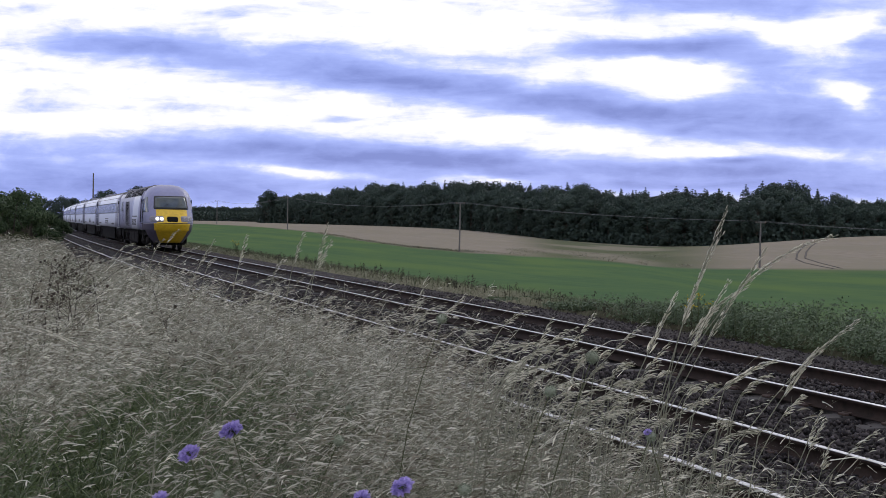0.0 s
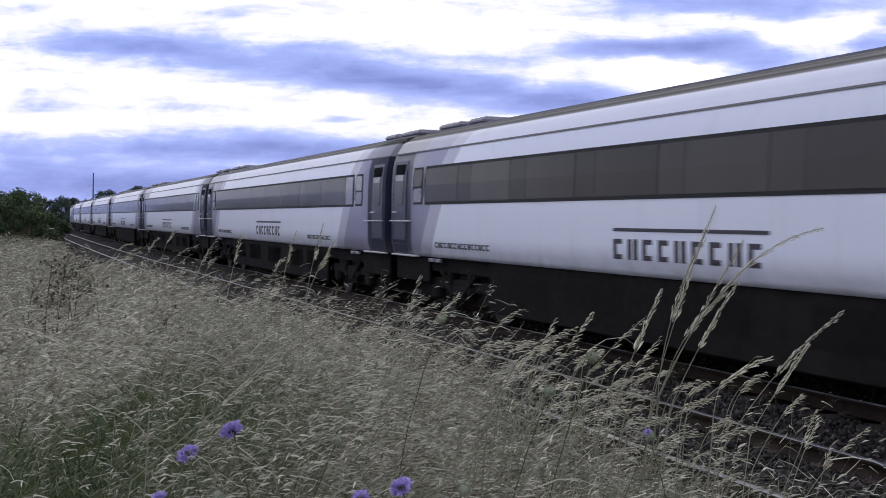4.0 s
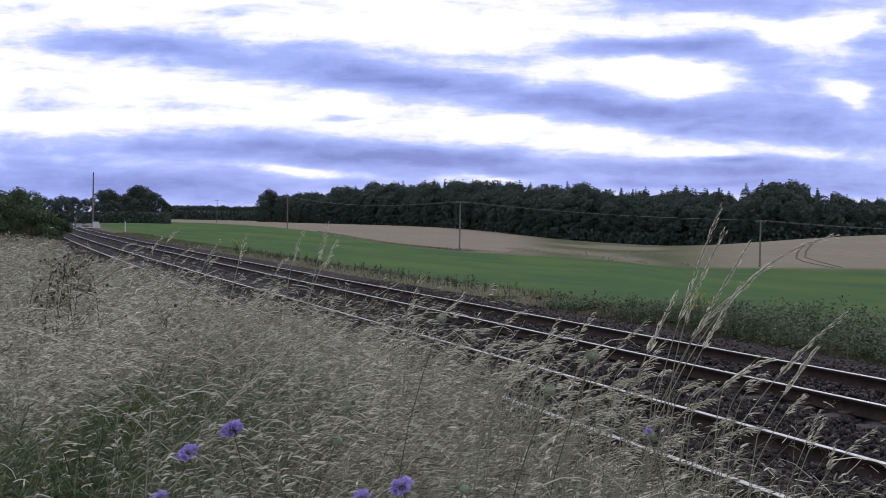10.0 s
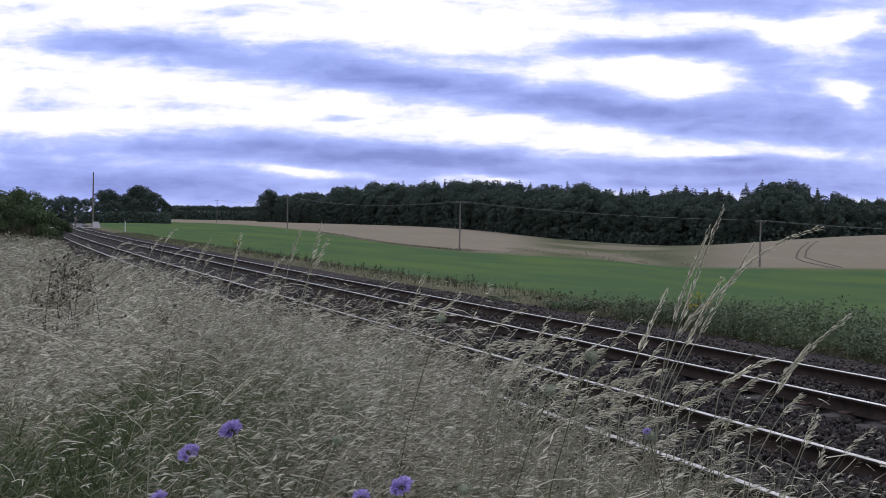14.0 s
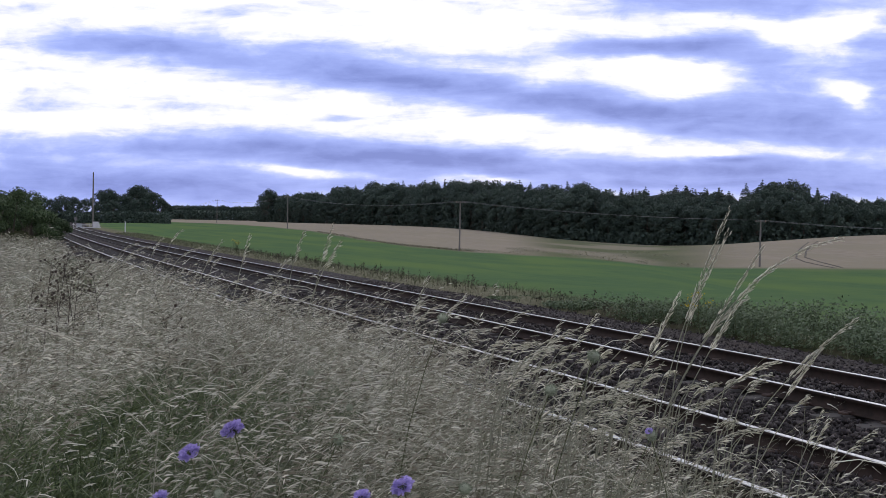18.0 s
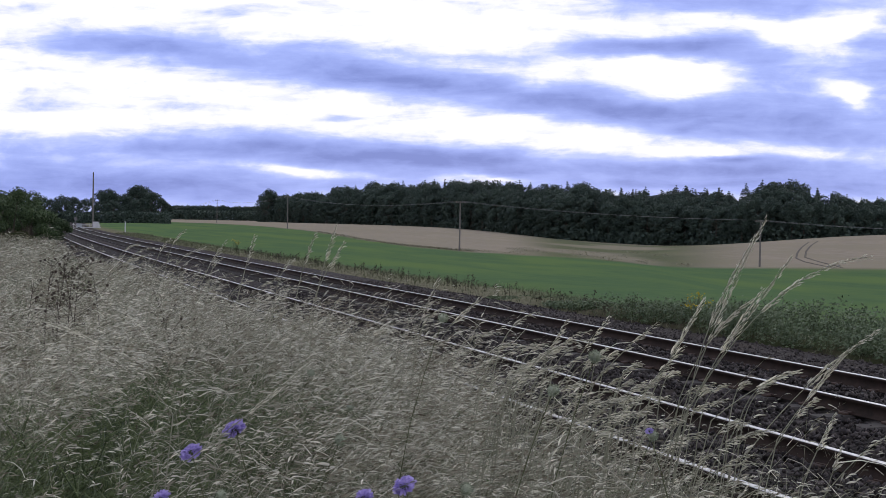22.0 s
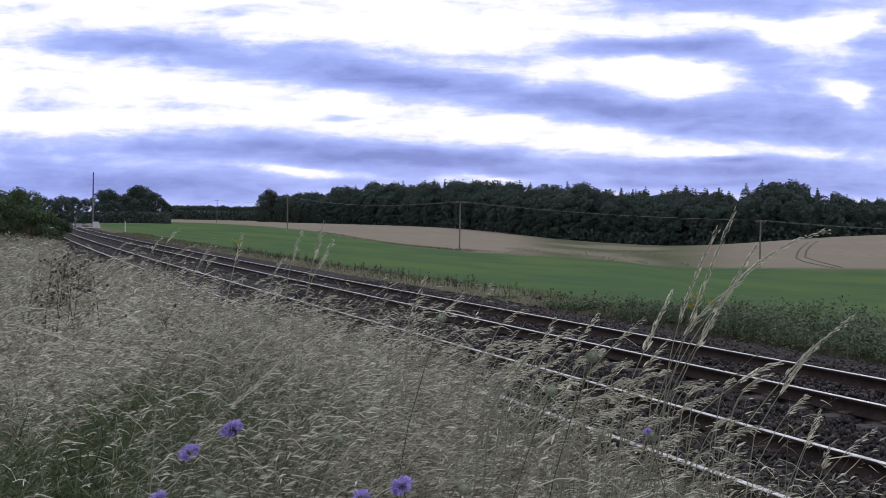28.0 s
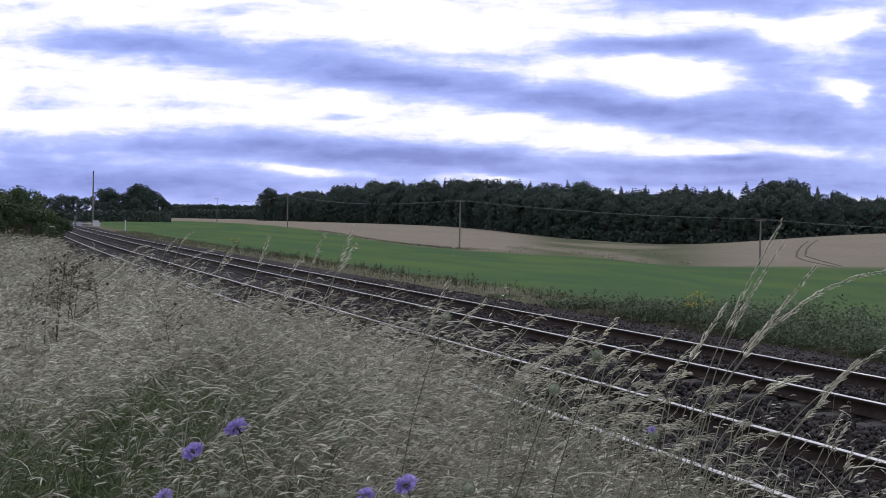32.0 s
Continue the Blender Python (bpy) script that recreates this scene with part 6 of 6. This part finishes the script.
# ---------------------------------------------------------------- far verge
def build_verge():
    rng = np.random.default_rng(31)
    # nettles and docks beyond the far rail
    pts, stems, size = [], [], []
    for _ in range(1900):
        x, u = rng.uniform(-30, 4), 12.9 + 3.2 * rng.random() ** 1.3
        if noise.noise((x * 0.45, u * 0.9, 6)) < rng.uniform(-0.5, 0.15) + 0.5 * (1 - smooth(x, -30, -20)):
            continue
        y = u + bend(x)
        z = land(x, y)
        h = rng.uniform(0.35, 0.85) * (0.75 + 0.3 * noise.noise((x * 0.5, u * 0.5, 1))) * smooth(x, -28, -19) ** 0.6
        stems.append((x, y, z, h))
        for k in range(60):
            t = rng.random()
            pts.append((x + rng.normal() * 0.10, y + rng.normal() * 0.10, z + h * t * rng.uniform(0.9, 1.1)))
            size.append(rng.uniform(0.018, 0.044))
    pts = np.array(pts)
    v, f = quads(pts, np.array(size), rng, 0.0, 0.6, np.tile((-0.1, -0.5, 0.85), (len(pts), 1)), 0.55)
    ob = raw("nettles", v, f, NETTLE)
    tagged(ob, "bank of dark green nettles and docks behind the far track", "weeds", kind="stuff")
    st = np.array(stems)
    n = len(st)
    v, f, _ = ribbons(st[:, :3], st[:, 3] * 1.12, rng.normal(size=(n, 3)) * (0.12, 0.12, 0), np.full(n, 0.006), rng.uniform(0, 3, n))
    raw("nettle_stems", v, f, STEM, ob)
    # dry grass along the cess
    n = 12000
    x = -4 - 150 * rng.random(n) ** 1.5
    u = rng.uniform(12.5, 15.6, n)
    y = u + BEND * x ** 2
    base = np.column_stack([x, y, land_np(x, y) - 0.02])
    tall = rng.uniform(0.05, 0.24, n) * (1 + 0.9 * np.array([noise.noise((a * 0.4, b * 1.2, 4)) for a, b in zip(x, u)]))
    v, f, ridge = ribbons(base, tall, rng.normal(size=(n, 3)) * (0.7, 0.7, 0) + np.array(ASIDE) * 0.15, 0.004 + 0.00012 * -x, rng.uniform(0.3, 2.2, n), 3)
    ob = raw("verge_grass", v, f, TUSSOCK)
    tagged(ob, "short dry and green grass beside the far ballast", "grass", kind="stuff")
    # dead dock stalks between the far track and the crop
    n = 420
    x = rng.uniform(-72, -20, n)
    u = 13.0 + 1.6 * rng.random(n) ** 1.4
    keep = np.array([noise.noise((a * 0.25, b * 0.6, 12)) for a, b in zip(x, u)]) > rng.uniform(-0.45, 0.25, n)
    x, u = x[keep], u[keep]
    y = u + BEND * x ** 2
    n = len(x)
    base = np.column_stack([x, y, land_np(x, y) - 0.02])
    tall = rng.uniform(0.16, 0.42, n)
    v, f, ridge = ribbons(base, tall, rng.normal(size=(n, 3)) * (0.1, 0.1, 0), np.full(n, 0.007), rng.uniform(0.6, 1.8, n), 3, 1.0, 0.0)
    ob = raw("dock_stalks", v, f, DOCK)
    tagged(ob, "dark dead dock stalks standing beside the far track", "weeds", kind="stuff")
    c = base[:, None, :] + np.array((0, 0, 1.0)) * (tall[:, None] * rng.uniform(0.35, 1.0, (n, 16)))[..., None] + rng.normal(size=(n, 16, 3)) * (0.028, 0.028, 0.0)
    c = c.reshape(-1, 3)
    raw("dock_seeds", *quads(c, rng.uniform(0.012, 0.03, len(c)), rng, 0.0, 0.6), DOCK, ob)
    # ragwort
    for x, u in ((-20.0, 13.2), (-73.5, 14.0)):
        y = u + bend(x)
        root = thing("ragwort", "clump of yellow ragwort in the verge", "plant", "ragwort in the verge", at=(x, y, land(x, y)))
        tops_ = []
        for _ in range(7):
            e = Vector((rng.normal() * 0.16, rng.normal() * 0.16, rng.uniform(0.45, 0.75)))
            part("stem", tube(bmesh.new(), (e.x * 0.3, e.y * 0.3, 0), e, 0.008, 0.004, 5), STEM, root)
            tops_.append(e)
        c = np.concatenate([np.array(e) + rng.normal(size=(14, 3)) * (0.05, 0.05, 0.03) for e in tops_])
        raw("blossom", *quads(c, np.full(len(c), 0.016), rng, 0.6, 1.0), RAGWORT, root)
        c = np.concatenate([np.array(e) * rng.uniform(0.2, 0.9, (16, 1)) + rng.normal(size=(16, 3)) * 0.04 for e in tops_])
        raw("leaves", *quads(c, np.full(len(c), 0.035), rng, 0.2, 0.5), NETTLE, root)
    # tussocks along the margin between crop and stubble
    pts, size = [], []
    for _ in range(11000):
        px = rng.uniform(560, 1240)
        e = along(GREEN_END, px)
        if 590 < px < 672:
            depth = e * rng.uniform(1.0, 1.035)
        elif px > 800:
            depth = e * rng.uniform(1.0, 1.0 + 0.35 * smooth(px, 800, 1000) * (1 - smooth(px, 1150, 1240)) + 0.01)
            if noise.noise((px * 0.02, depth * 0.06, 9)) < 0.05:
                continue
        else:
            depth = e * rng.uniform(1.0, 1.008)
        x, y = spot(px, depth)
        pts.append((x, y, land(x, y) + 0.35 * rng.random()))
        size.append(rng.uniform(0.06, 0.17))
    pts = np.array(pts)
    v, f = quads(pts, np.array(size), rng, 0.0, 0.6, np.tile((0.0, -0.5, 0.85), (len(pts), 1)), 0.35)
    tagged(raw("margin_tussocks", v, f, leafy("margin_grass", (0.105, 0.105, 0.060), (0.19, 0.175, 0.112), 0.15)),
           "rough tussocks along the field margin", "grass", kind="stuff")


build_verge()


def ground_hit(px, py):
    d = (place(px, py, 1.0) - EYE)
    t = 15.0
    while t < 900:
        p = EYE + d * t
        if p.z < land(p.x, p.y):
            return p
        t += 0.5
    return EYE + d * 900


def build_tramlines():
    soil = plain("bare_wheel_track", (0.055, 0.044, 0.032), 0.95, grain=2, vary=0.3)
    for line in (((1409, 458), (1411, 448), (1418, 439), (1430, 430), (1441, 423)), ((1425, 455), (1427, 445), (1434, 436), (1446, 428), (1456, 421)),
                 ((1410, 458), (1424, 464), (1450, 470), (1478, 475)), ((1425, 456), (1450, 464), (1490, 474))):
        pts = [ground_hit(*q) for q in line]
        v, f = [], []
        for i, p in enumerate(pts):
            t = (pts[min(i + 1, len(pts) - 1)] - pts[max(i - 1, 0)])
            t.z = 0
            s = t.normalized().cross(Vector((0, 0, 1))) * 0.17
            for q in (p - s, p + s):
                v.append((q.x, q.y, land(q.x, q.y) + 0.05))
                v.append((q.x, q.y, land(q.x, q.y) - 0.10))
        for i in range(len(pts) - 1):
            o = i * 4
            f += [(o, o + 2, o + 6, o + 4), (o + 1, o, o + 4, o + 5), (o + 2, o + 3, o + 7, o + 6)]
        tagged(raw("wheel_track", v, f, soil), "dark tractor wheel track curving through the stubble", "wheel track", "wheel tracks in the stubble", "structure")


build_tramlines()

# ---------------------------------------------------------------- level crossing far down the line
WHITE = plain("white_paint", (0.48, 0.48, 0.50), 0.5, grain=3, vary=0.12)
GREYBOX = plain("pale_cabinet", (0.36, 0.38, 0.41), 0.5, grain=3, vary=0.15)


def stand_at(px, depth):
    x, y = spot(px, depth)
    return x, y, land(x, y)


def cabinet(px, depth, w, h, material, label):
    x, y, z = stand_at(px, depth)
    root = thing("relay_cabinet", label, "cabinet", "cabinets at the crossing", at=(x, y, z))
    bm = bmesh.new()
    box(bm, 0, 0, h / 2, 0.7, w, h, 0.03)
    part("body", bm, material, root)
    bm = bmesh.new()
    box(bm, 0, 0, h + 0.04, 0.85, w + 0.12, 0.08, 0.02)
    part("roof", bm, DUCT, root)
    for s in (-1, 1):
        bm = bmesh.new()
        box(bm, 0.37, s * w / 4, h / 2, 0.03, w / 2 - 0.06, h - 0.2, 0.008)
        part("door", bm, material, root)


cabinet(140, 205, 0.9, 1.2, GREYBOX, "pale grey relay cabinet beside the crossing")
cabinet(169, 215, 1.1, 1.1, WHITE, "white equipment cabinet beside the crossing")
_x, _y, _z = stand_at(133, 195)
crossing_sign = thing("crossing_sign", "round grey sign on a post at the crossing", "sign", at=(_x, _y, _z))
bm = bmesh.new()
tube(bm, (0, 0, 0), (0, 0, 2.0), 0.05, n=8)
part("post", bm, DUCT, crossing_sign)
bm = bmesh.new()
tube(bm, (0.06, 0, 2.0), (0.10, 0, 2.0), 0.30, n=20)
part("disc", bm, DUCT, crossing_sign)
_x, _y, _z = stand_at(221, 160)
marker = thing("marker_post", "thin white marker post beside the line", "post", at=(_x, _y, _z))
bm = bmesh.new()
box(bm, 0, 0, 0.7, 0.12, 0.14, 1.4, 0.02)
part("post", bm, WHITE, marker)
bm = bmesh.new()
box(bm, 0, 0, 1.42, 0.16, 0.18, 0.06, 0.01)
part("cap", bm, WHITE, marker)


def build_gate():
    x, y, z = stand_at(152, 212)
    root = thing("crossing_fence", "low white crossing fence by the lane", "fence", at=(x, y, z))
    for i in range(6):
        bm = bmesh.new()
        box(bm, 0, -2.2 + i * 0.9, 0.55, 0.08, 0.08, 1.1, 0.01)
        part("post", bm, WHITE, root)
    for h in (0.45, 0.9):
        bm = bmesh.new()
        box(bm, 0.06, 0.05, h, 0.03, 4.9, 0.10, 0.008)
        part("rail", bm, WHITE, root)


build_gate()


build_sleepers()
build_stones()


# ---------------------------------------------------------------- what moves
def motions():
    walk(front_car, train_rows(0.0))
    for i, c in enumerate(coaches):
        walk(c, train_rows(-11.5 - 23.0 * i))
    walk(rear_car, train_rows(-207.0, True))
    for ob, rows in SWAYING:
        walk(ob, rows)


motions()
